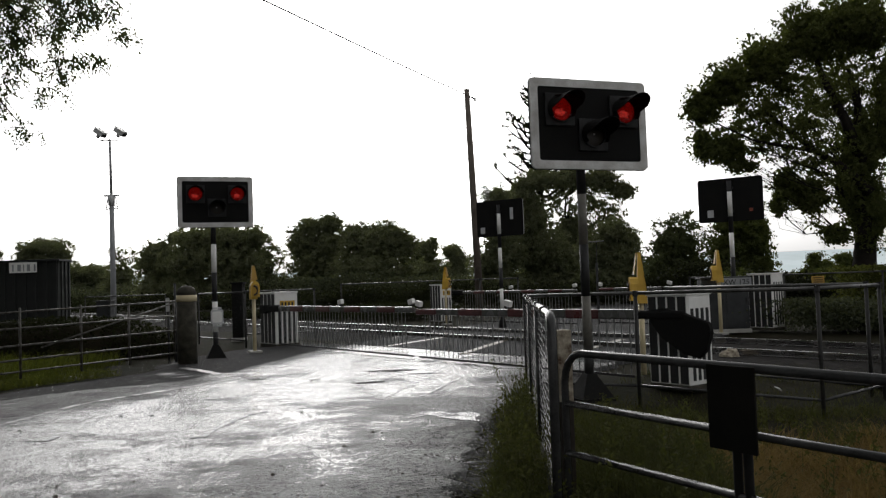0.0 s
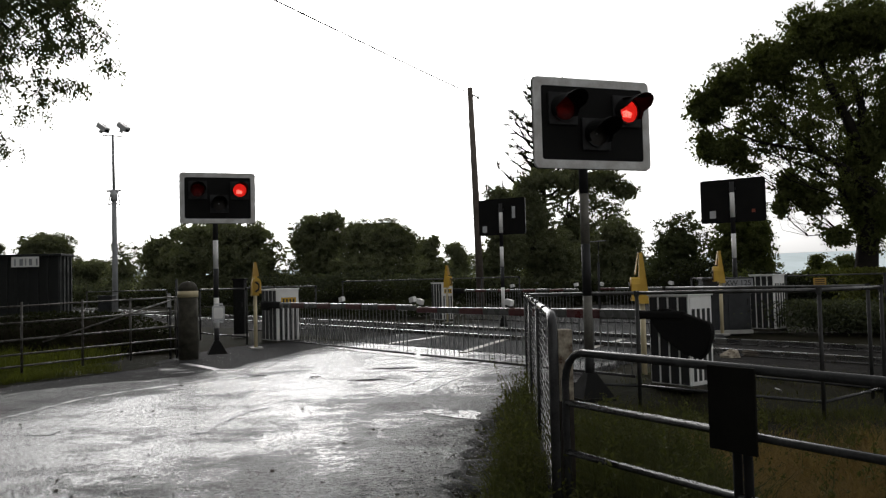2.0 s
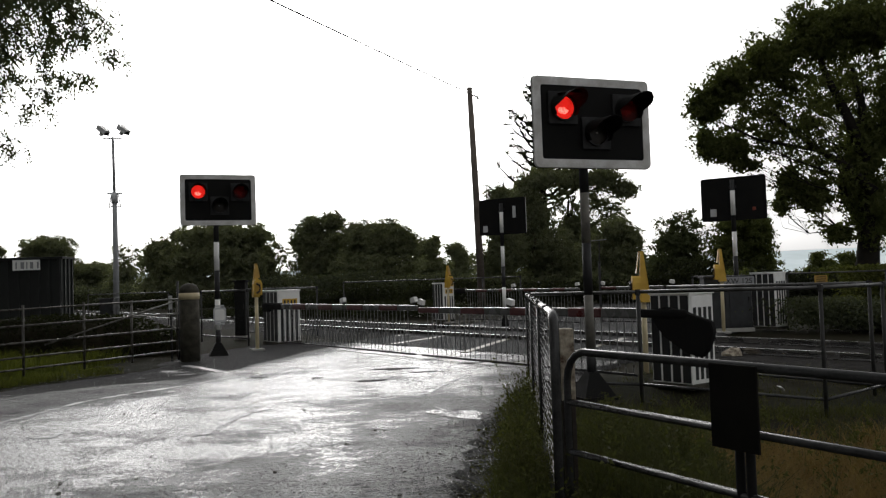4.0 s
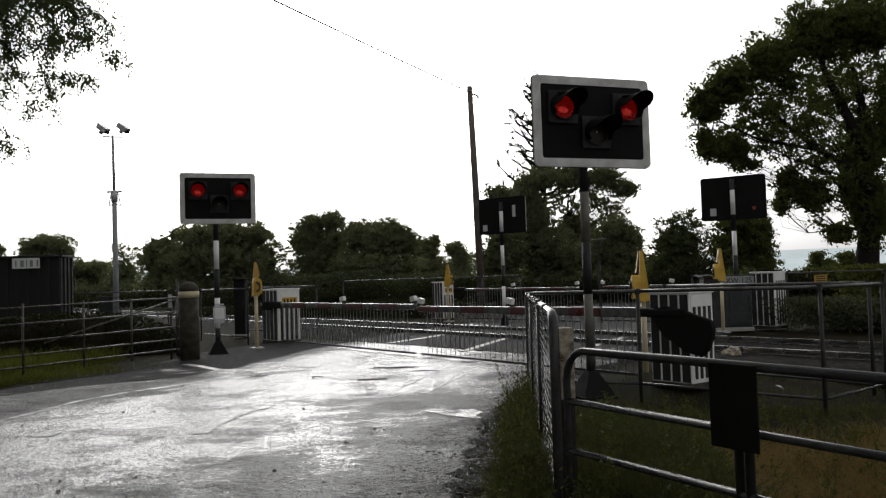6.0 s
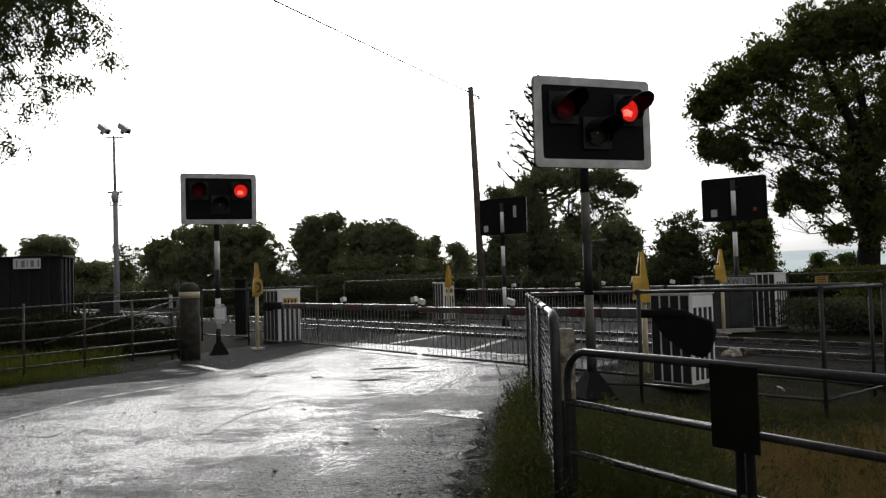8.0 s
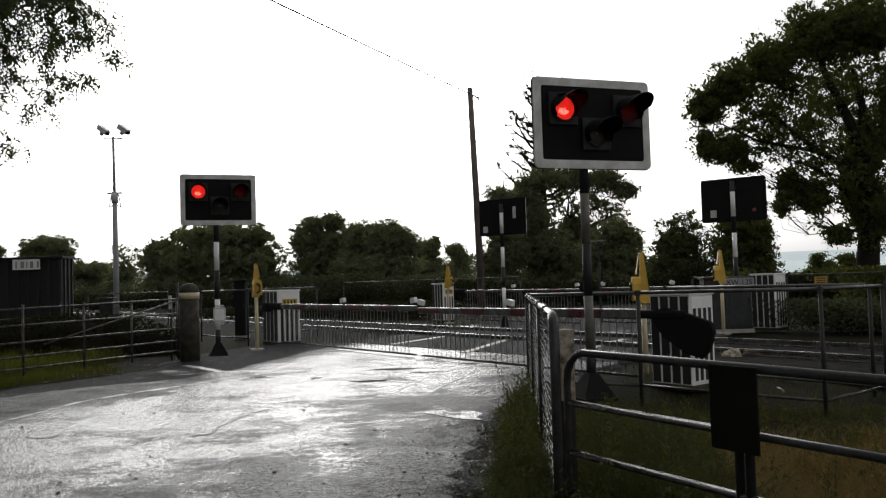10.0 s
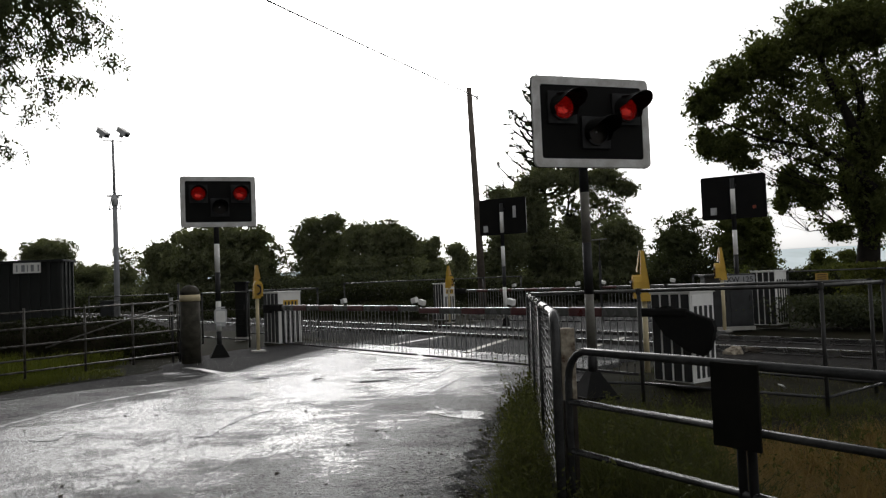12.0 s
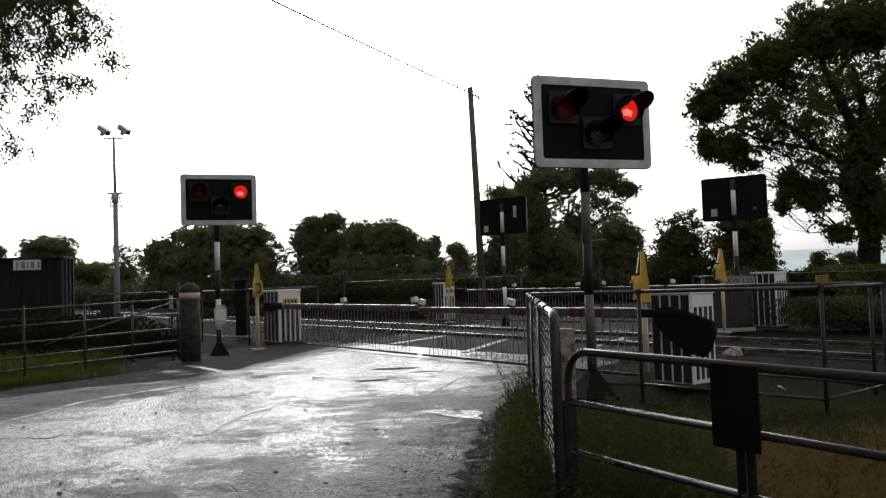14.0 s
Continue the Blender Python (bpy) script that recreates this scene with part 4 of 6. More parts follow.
telephone_post(-3.66, 15.65, 28, "yellow emergency telephone on a cream post by the barrier machine")
telephone_post(2.53, 10.3, -95, "yellow emergency telephone on a cream post behind the tube fence", -0.17)
telephone_post(5.53, 16.1, -95, "yellow emergency telephone on a cream post beyond the railway")
telephone_post(0.1, 23.6, 55, "yellow emergency telephone on a cream post beside the far machine")

field_gate()
round_post()
mesh_gate()
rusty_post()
near_gate()
tube_fence([(0.92, 9.1), (2.03, 8.50), (3.58, 7.70), (4.55, 8.40)], 1.03, "galvanised tube fence round the barrier machine", mesh=False, foot=(0.06, 0.06, -0.035, -0.01))
tube_fence([(4.50, 8.56), (2.94, 10.75)], 1.04, "galvanised tube fence closing the machine's enclosure", mesh=False, foot=-0.03)


# ---------------- masts, pole, cable, shed, cabinets ----------------
def lamp_mast():
    t = thing("camera_mast", pose(-12.22, 30, 0), "slim grey steel mast carrying two camera housings", "mast")
    part("shaft", S([(0, 0, -0.05), (0.0, 0, 2.2), (-0.01, 0, 4.75)], [0.105, 0.10, 0.085], 12), GREY, t, smooth=True)
    part("upper_shaft", S([(-0.01, 0, 4.75), (-0.04, 0, 6.95)], [0.055, 0.045], 10), GREY, t, smooth=True)
    part("collar", S([(-0.01, 0, 4.55), (-0.01, 0, 4.95)], 0.12, 12), PALE, t, smooth=True)
    part("bracket", B(-0.01, 0, 4.92, 0.55, 0.10, 0.06, bevel=0.01), PALE, t)
    for sx in (-1, 1):
        part("stay", S([(sx * 0.22, 0, 4.40), (sx * 0.13, 0, 4.88)], 0.02, 6), PALE, t, "pale stay")
        part("stay", S([(sx * 0.22, 0, 4.40), (sx * 0.06, 0, 4.45)], 0.02, 6), PALE, t, "pale stay")
    part("crossbar", S([(-0.42, 0.05, 7.02), (0.34, -0.05, 6.96)], 0.025, 8), PALE, t)
    part("crossbar_stem", S([(-0.04, 0, 6.9), (-0.04, 0, 7.05)], 0.035, 8), PALE, t)
    for x in (-0.40, 0.36):
        h = part("camera_housing", B(0, 0, 0, 0.50, 0.24, 0.17, bevel=0.02), PALE, t, "grey camera housing")
        h.matrix_basis = pose(x, 0, 7.30, 0, 33, -25)
        part("sun_shield", B(0.0, 0, 0.105, 0.52, 0.27, 0.018), WHITE, h, "pale sun shield")
        part("window", B(0.252, 0, -0.01, 0.01, 0.18, 0.11), BLACK, h)
        part("yoke", B(-0.02, 0, -0.14, 0.12, 0.10, 0.16, bevel=0.02), PALE, h)


def pole_and_cable():
    t = thing("utility_pole", pose(1.48, 32, 0), "dark creosoted wooden utility pole leaning slightly", "pole")
    part("shaft", S([(0.0, 0, -0.1), (-0.1, 0, 4.5), (-0.22, 0, 8.95)], [0.155, 0.135, 0.105], 14), WOOD, t, smooth=True)
    part("insulator_arm", S([(-0.2, 0, 8.62), (-0.05, -0.05, 8.63), (0.1, -0.1, 8.5)], 0.03, 6), DARK_TUBE, t)
    part("insulator", S([(0.1, -0.1, 8.44), (0.1, -0.1, 8.60)], [0.05, 0.03], 8), WHITE, t)
    for k in range(9):
        z = 7.4 - k * 0.62
        part("step_iron", S([((-0.22 * z / 8.95) + (0.1 if k % 2 else -0.1), 0, z), ((-0.22 * z / 8.95) + (0.26 if k % 2 else -0.26), -0.02, z + 0.02)], 0.012, 5), STEEL, t)
    c = bmesh.new()
    a, b = Vector((1.27, 32, 8.72)), Vector((-3.30, 2.0, 3.44))
    sweep(c, [a.lerp(b, k / 24) + Vector((0, 0, -0.03 * 4 * (k / 24) * (1 - k / 24))) for k in range(25)], [0.020 - 0.011 * k / 24 for k in range(25)], 5)
    tagged(new("overhead_cable", mesh_of("overhead_cable", c, DULL_BLACK)), "thin black overhead telephone cable from the wooden pole", "cable")


def shed():
    a, b = Vector((-11.6, 24.45, 0)), Vector((-16.9, 24.0, 0))
    d = b - a
    t = thing("equipment_shed", Matrix.Translation(a) @ pose(0, 0, 0, 0, 0, math.degrees(math.atan2(d.y, d.x))), "dark green profiled steel equipment shed with pale sign", "shed")
    L, h, dep = d.length, 2.30, 1.0
    part("body", B(L / 2, -dep / 2, h / 2, L - 0.1, dep - 0.1, h), SHED, t)
    rib = mesh_of("cladding_rib", B(0, 0.02, h / 2, 0.10, 0.045, h, bevel=0.012), SHED)
    k = 0.12
    while k < L:
        piece("cladding_rib", rib, t, pose(k, -0.05, 0))
        k += 0.30
    for y in np.arange(-dep + 0.1, -0.1, 0.30):
        piece("cladding_rib", rib, t, pose(0.05, float(y), 0, 0, 0, 90))
    part("roof_edge", B(L / 2, -dep / 2, h + 0.03, L + 0.06, dep + 0.08, 0.07, bevel=0.01), SHED, t, "dark roof edge")
    sign = part("sign", B(1.02, 0.055, 2.13, 0.80, 0.015, 0.31), WHITE, t, "pale sign with unreadable lettering")
    for x, w in ((0.68, 0.05), (0.86, 0.09), (1.00, 0.03), (1.13, 0.10), (1.31, 0.04)):
        part("sign_bar", B(x, 0.066, 2.12, w, 0.006, 0.20), GREY, sign)


def cabinet(name, x, y, turn, w, d, h, material, label, category="cabinet"):
    t = thing(name, pose(x, y, 0, 0, 0, turn), label, category)
    part("plinth", B(0, 0, 0.03, w + 0.05, d + 0.05, 0.08, bevel=0.01), PALE_CONCRETE, t, "concrete plinth")
    part("body", B(0, 0, 0.07 + h / 2, w, d, h, bevel=0.012), material, t)
    part("roof", B(0, 0, 0.07 + h + 0.02, w + 0.06, d + 0.06, 0.04, bevel=0.01), material, t)
    n = 2 if w > 0.8 else 1
    for k in range(n):
        door = part("door", B((k - (n - 1) / 2) * w / n, -d / 2 - 0.006, 0.07 + h / 2, w / n - 0.04, 0.014, h - 0.08, bevel=0.004), material, t)
        part("handle", B((k - (n - 1) / 2) * w / n + w / n * 0.36, -d / 2 - 0.025, 0.07 + h * 0.55, 0.02, 0.03, 0.12, bevel=0.004), STEEL, door)
    return t


def crossing_sign():
    t = thing("crossing_number_sign", pose(6.00, 16.44, 1.02, 0, 0, 0), "grey plate with black crossing number on the cabinet", "sign")
    part("plate", B(0, 0, 0, 0.62, 0.012, 0.18, bevel=0.004), GREY, t, "weathered grey plate")
    cu = bpy.data.curves.new("lettering", "FONT")
    cu.body, cu.size, cu.align_x, cu.align_y, cu.extrude = "XW 125", 0.155, "CENTER", "CENTER", 0.002
    tx = new("lettering", cu)
    dg = bpy.context.evaluated_depsgraph_get()
    me = bpy.data.meshes.new_from_object(tx.evaluated_get(dg))
    bpy.data.objects.remove(tx)
    me.materials.clear()
    me.materials.append(BLACK)
    ob = new("lettering", me)
    ob.parent = t
    ob.matrix_basis = pose(0, -0.010, 0, 90, 0, 0)
    tagged(ob, "black lettering")
    q = thing("warning_sign", pose(8.82, 18.9, 0.98), "small yellow warning plate wired to the fence", "sign")
    part("plate", B(0, 0, 0, 0.30, 0.01, 0.18, bevel=0.003), OCHRE, q)
    for k in range(3):
        part("text_bar", B(0, -0.007, 0.05 - k * 0.05, 0.22, 0.004, 0.02), BLACK, q)


lamp_mast()
pole_and_cable()
shed()
cabinet("relay_cabinet", 5.78, 16.62, 0, 0.96, 0.30, 1.03, DARK_GREY, "grey steel relay cabinet beyond the railway")
cabinet("relay_cabinet", -4.95, 19.6, 0, 0.26, 0.30, 1.30, DULL_BLACK, "narrow dark relay cabinet behind the telephone")
cabinet("relay_cabinet", -12.1, 29.0, 0, 0.5, 0.4, 0.92, DARK_GREY, "low grey relay cabinet beside the mast")
crossing_sign()
tube_fence([(-5.85, 19.35), (-4.28, 17.5)], 1.165, "galvanised tube fence behind the road signal")
tube_fence([(-5.2, 20.1), (-4.19, 20.0), (-3.22, 20.3)], 1.18, "galvanised tube fence behind the barrier machine")
tube_fence([(-12.39, 28.0), (-10.29, 30.0)], 1.17, "galvanised tube rail fence beside the railway", mesh=False, low=False)
tube_fence([(-3.38, 27.0), (1.23, 26.0), (2.45, 26.0)], 1.30, "galvanised tube fence beyond the railway", mesh=False, low=False)
tube_fence([(6.0, 19.5), (8.2, 19.3), (10.4, 19.0), (13.5, 18.6)], 1.13, "galvanised tube and mesh fence beyond the railway")



def hinge_posts():
    for x, y, h, r, mat in ((-4.72, 14.25, 1.36, 0.022, STEEL), (-4.86, 14.3, 1.12, 0.022, STEEL)):
        t = thing("hinge_post", pose(x, y, 0), "slim steel hinge post beside the round gate post", "post", "hinge posts")
        part("shaft", S([(0, 0, -0.05), (0, 0, h)], r, 8), mat, t, smooth=True)
        part("cap", S([(0, 0, h), (0, 0, h + 0.012)], r * 1.1, 8), mat, t)
        if h < 1.2:
            part("tag", B(0, -0.03, 1.0, 0.06, 0.012, 0.24), PALE, t, "pale reflective tag")


hinge_posts()


def slim_post():
    t = thing("marker_post", pose(4.05, 21, 0), "slim pale steel marker post", "post")
    part("shaft", S([(0, 0, -0.05), (0, 0, 1.58)], 0.035, 8), STEEL, t)
    part("cap", S([(0, 0, 1.58), (0, 0, 1.60)], 0.04, 8), STEEL, t)
    part("rod", S([(0, 0, 1.58), (0.02, 0, 2.16)], 0.010, 6), DARK_TUBE, t)
    part("crossbar", S([(-0.19, 0, 2.15), (0.21, 0, 2.17)], 0.013, 6), PALE_STEEL, t, "thin pale crossbar")


slim_post()


# ---------------- trees ----------------
def lobes_crown(rng, centre, axes, lobes, lobe_r, per, flat=0.75, reach=1.0):
    """Leaf places: many lobes spread through an ellipsoid, leaves on each lobe's skin."""
    pts = []
    c, a = np.array(centre), np.array(axes)
    for _ in range(lobes):
        d = rng.normal(size=3)
        d /= np.linalg.norm(d)
        if d[2] < -0.55:
            d[2] *= 0.5
        o = c + a * d * rng.uniform(0.2, 1.0) ** 0.5 * reach
        r = lobe_r * rng.uniform(0.6, 1.3)
        q = rng.normal(size=(per, 3))
        q /= np.linalg.norm(q, axis=1)[:, None]
        q *= (rng.uniform(0.3, 1.05, size=(per, 1)) ** 0.6) * r
        q[:per // 12] *= 0.45
        q[:, 2] *= flat
        pts.append(o + q)
    return np.concatenate(pts)


def with_heart(rng, pts, leaf, centre, axes, n, big):
    """Adds larger leaf sprays deep inside a crown; returns places and sizes."""
    d = rng.normal(size=(n, 3))
    d /= np.linalg.norm(d, axis=1)[:, None]
    heart = np.array(centre) + np.array(axes) * d * rng.uniform(0.1, 0.8, size=(n, 1)) ** 0.5
    return np.concatenate([pts, heart]), np.concatenate([np.full(len(pts), leaf), np.full(n, big)])


def limbs_mesh(rng, base, top, count, spread, r0, start=0.35, droop=0.0, seg=6):
    """Trunk that tapers and forks into bent limbs."""
    bm = bmesh.new()
    base, top = Vector(base), Vector(top)
    trunk = []
    for k in range(7):
        p = base.lerp(top, k / 6)
        p += Vector((rng.normal() * 0.05, rng.normal() * 0.05, 0)) * (top - base).length * 0.25 * (k > 0)
        trunk.append(p)
    sweep(bm, trunk, [r0 * (1 - 0.8 * k / 6) * (1.35 if k == 0 else 1) for k in range(7)], 10)
    for i in range(count):
        f = start + (1 - start) * (i + 0.5) / count
        p = base.lerp(top, f)
        a = 2.4 * i + rng.uniform(-0.4, 0.4)
        reach = spread * rng.uniform(0.6, 1.0) * (1.15 - 0.6 * f)
        pts = [p]
        for k in range(1, seg):
            g = k / (seg - 1)
            pts.append(p + Vector((math.cos(a) * reach * g, math.sin(a) * reach * g, reach * (0.55 * g - droop * g * g))) + Vector(rng.normal(size=3) * 0.05 * reach))
        sweep(bm, pts, [max(0.012, r0 * 0.42 * (1 - f * 0.5) * (1 - 0.85 * k / (seg - 1))) for k in range(seg)], 6)
        for j in range(2, seg):
            q = pts[j]
            for _ in range(2):
                v = Vector(rng.normal(size=3)) * reach * 0.22
                v.z = abs(v.z) * 0.6
                sweep(bm, [q, q + v * 0.5 + Vector((0, 0, 0.04)), q + v], [r0 * 0.10, r0 * 0.07, 0.008], 4)
    return bm


def broadleaf(x, y, h, w, seed, leaf, material, per, lobes, label, low=0.12, lobe=0.34, heart=1.0):
    rng = np.random.default_rng(seed)
    t = thing("tree", pose(x, y, 0), label, "tree", "background trees")
    part("trunk", limbs_mesh(rng, (0, 0, -0.1), (0, 0, h * 0.82), 9, w * 0.85, 0.035 * h), BARK, t, "dark bark trunk and limbs", smooth=True)
    z0 = h * low
    pts = lobes_crown(rng, (0, 0, (h + z0) / 2), (w * 0.92, w * 0.85, (h - z0) / 2 * 0.92), lobes, w * lobe, per, reach=0.84)
    pts, sizes = with_heart(rng, pts, leaf, (0, 0, (h + z0) / 2), (w * 0.8, w * 0.75, (h - z0) / 2 * 0.8), int(heart * 900), leaf * 2.6)
    sizes[:lobes * per][np.arange(lobes * per) % per < per // 12] *= 1 + 1.6 * heart
    pts[:, 2] = np.maximum(pts[:, 2], 0.1)
    crown = new("crown", leaf_mesh("crown", pts, sizes, material, rng=rng, slim=0.75))
    crown.parent = t
    tagged(crown, "dense dark green crown")
    return t


def foliage(rng, boughs, spray, per, leaf, fill=2.6):
    """Leaf places and sizes: sprays of leaves over the skin of each bough, coarser leaves inside."""
    pts, sizes = [], []
    for dx, z, rx, rz, dens, *dy in boughs:
        dy = dy[0] if dy else 0.0
        n = max(4, int(dens * fill * 3.4 * (rx * rz + 0.3 * spray * spray) / (spray * spray)))
        d = rng.normal(size=(n, 3))
        d /= np.linalg.norm(d, axis=1)[:, None]
        d *= rng.uniform(0.12, 1.0, size=(n, 1)) ** 0.42
        c = np.array([dx, dy, z]) + d * np.array([rx, 0.85 * max(rx, rz * 0.6), rz])
        q = rng.normal(size=(n, per, 3)) * spray * rng.uniform(0.22, 0.50, size=(n, 1, 1))
        q[:, :, 2] *= 0.6
        pts.append((c[:, None, :] + q).reshape(-1, 3))
        sizes.append(np.full(n * per, leaf))
        if dens >= 0.7:
            k = int(dens * (40 + 9 * rx * rz / (leaf * leaf)))
            d = rng.normal(size=(k, 3))
            d /= np.linalg.norm(d, axis=1)[:, None]
            d *= rng.uniform(0, 0.52, size=(k, 1)) ** 0.5
            pts.append(np.array([dx, dy, z]) + d * np.array([rx, 0.8 * max(rx, rz * 0.6), rz]))
            sizes.append(np.full(k, leaf * 2.4))
    pts = np.concatenate(pts)
    pts[:, 2] = np.maximum(pts[:, 2], 0.05)
    return pts, np.concatenate(sizes)


def timber(rng, boughs, r0, low, limb=0.20):
    """Tapered trunk with a bent limb out to every bough and twigs along it."""
    bm = bmesh.new()
    top = max(b[1] for b in boughs) * 0.86
    trunk = [Vector((rng.normal() * 0.012 * top * (k > 0), rng.normal() * 0.012 * top * (k > 0), -0.1 + (top + 0.1) * k / 6)) for k in range(7)]
    sweep(bm, trunk, [r0 * (1 - 0.85 * k / 6) * (1.35 if k == 0 else 1) for k in range(7)], 9)
    for dx, z, rx, rz, dens, *dy in boughs:
        dy = dy[0] if dy else 0.0
        f = min(0.9, max(low, 0.62 * z / top))
        a = trunk[0].lerp(trunk[-1], f)
        ends = [Vector((dx, dy, z))] + [Vector((dx + rng.uniform(-0.8, 0.8) * rx, dy + rng.uniform(-0.7, 0.7) * rx, z + rng.uniform(-0.4, 0.85) * rz)) for _ in range(5)]
        hub = None
        for i, b in enumerate(ends):
            start = a if i == 0 else hub
            mid = start.lerp(b, 0.5) + Vector((0, 0, -0.10 * (b - start).length)) + Vector(rng.normal(size=3) * 0.10 * (b - start).length)
            line = [start, start.lerp(mid, 0.55), mid, mid.lerp(b, 0.5) + Vector(rng.normal(size=3) * 0.03 * (b - start).length), b]
            r = r0 * limb * (1 if i == 0 else 0.45)
            sweep(bm, line, [r, r * 0.85, r * 0.7, r * 0.5, r * 0.25], 6 if i == 0 else 4)
            if i == 0:
                hub = line[2]
            for q in line[2:]:
                for _ in range(3):
                    v = Vector(rng.normal(size=3)) * 0.30 * min(rx, rz)
                    sweep(bm, [q, q + v * 0.5 + Vector((0, 0, 0.05 * rz)), q + v], [r * 0.34, r * 0.22, r * 0.08], 3, caps=False)
    return bm


def grown_tree(name, x, y, boughs, seed, spray, per, leaf, material, label, group="", r0=None, low=0.25, limb=0.20, crown_label="dense dark green crown", fill=2.6):
    """A tree from its boughs: offset across, height, half width, half height and leafiness of each."""
    rng = np.random.default_rng(seed)
    t = thing(name, pose(x, y, 0), label, "tree", group)
    r0 = r0 or 0.03 * max(b[1] + b[3] for b in boughs)
    part("trunk", timber(rng, boughs, r0, low, limb), BARK, t, "dark bark trunk and limbs", smooth=True)
    pts, sizes = foliage(rng, boughs, spray, per, leaf, fill)
    crown = new("crown", leaf_mesh("crown", pts, sizes, material, rng=rng, slim=0.62))
    crown.parent = t
    tagged(crown, crown_label)
    return t


FAR = "distant broadleaf tree with dense dark rounded crown"
FAR_TREES = [
    (-63.5, 112, FAR, [(1.6, 7.0, 0.9, 0.9, 1), (-0.8, 5.6, 3.3, 2.2, 1), (-0.8, 2.6, 3.3, 2.0, 1)]),
    (-54.2, 110, FAR, [(0.1, 7.5, 3.7, 1.5, 1), (-2.0, 6.5, 2.2, 1.4, 1), (2.1, 6.3, 2.0, 1.3, 1), (0.0, 4.6, 4.8, 2.0, 1), (0.0, 2.0, 5.0, 2.0, 1)]),
    (-50.6, 115, "low distant tree on the skyline", [(0.4, 4.4, 3.9, 1.2, 1), (-0.8, 3.6, 4.8, 1.2, 1), (0.0, 1.8, 5.0, 1.8, 1)]),
    (-37.7, 95, "slender distant tree with a thin see-through crown", [(0.05, 5.6, 1.7, 0.9, 0.6), (-0.4, 4.7, 1.1, 0.8, 0.5), (0.9, 4.5, 1.2, 0.8, 0.6), (0.0, 3.2, 2.0, 1.1, 1), (0.0, 1.6, 2.4, 1.5, 1)]),
    (-26.2, 75, FAR, [(0.05, 4.8, 1.7, 1.2, 1), (-0.8, 3.9, 1.5, 1.5, 1), (0.5, 3.3, 2.6, 1.8, 1), (2.0, 6.6, 0.4, 0.5, 0.6), (1.4, 5.9, 0.8, 0.6, 0.8), (0, 1.4, 2.8, 1.4, 1)]),
    (-22.4, 73, FAR, [(0.2, 5.6, 2.1, 1.2, 1), (1.6, 6.0, 1.5, 1.0, 1), (0.0, 3.7, 3.2, 2.1, 1), (0, 1.4, 3.0, 1.4, 1)]),
    (-18.8, 72, FAR, [(-0.2, 5.6, 2.3, 1.3, 1), (1.9, 5.5, 1.7, 1.2, 1), (0.0, 3.5, 3.1, 2.3, 1), (0, 1.4, 3.0, 1.4, 1)]),
    (-16.9, 76, "distant broadleaf tree with sky showing through", [(0.1, 4.9, 1.7, 1.3, 0.55), (1.1, 4.2, 1.0, 1.0, 0.45), (-0.5, 3.2, 2.0, 1.9, 0.9), (0.6, 1.4, 2.6, 1.4, 1)]),
    (-12.8, 80, "tall distant broadleaf tree with a ragged edge", [(1.8, 7.1, 1.4, 1.2, 1), (-0.1, 6.9, 1.5, 1.2, 0.9), (-0.8, 5.3, 1.8, 1.7, 1), (1.7, 5.0, 2.0, 2.0, 1), (-2.0, 6.5, 0.6, 0.7, 0.45), (-1.7, 5.3, 0.8, 0.7, 0.5), (-2.2, 3.4, 1.5, 1.7, 0.5), (0.6, 3.0, 3.0, 2.0, 1), (0, 1.2, 3.4, 1.2, 1)]),
    (-6.8, 76, FAR, [(-1.2, 5.5, 1.9, 1.5, 1), (1.7, 5.5, 2.2, 1.6, 1), (0.2, 4.6, 3.0, 2.1, 1), (3.4, 4.6, 1.4, 1.4, 1), (0.6, 2.7, 4.5, 1.9, 1), (0.6, 1.2, 4.5, 1.2, 1)]),
    (-1.9, 82, FAR, [(0.0, 4.1, 1.6, 1.5, 1), (1.1, 5.1, 0.7, 0.8, 0.7), (0.0, 2.5, 2.8, 1.8, 1), (0, 1.1, 3.0, 1.1, 1)]),
    (1.3, 95, FAR, [(0.0, 4.7, 1.5, 0.9, 0.8), (0.8, 3.6, 1.5, 1.2, 1), (0.2, 2.1, 2.4, 1.6, 1)])]
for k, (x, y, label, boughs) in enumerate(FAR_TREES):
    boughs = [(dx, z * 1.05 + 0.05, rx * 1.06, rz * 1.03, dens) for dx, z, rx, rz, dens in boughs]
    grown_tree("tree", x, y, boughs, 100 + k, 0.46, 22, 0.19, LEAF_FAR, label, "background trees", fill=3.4)
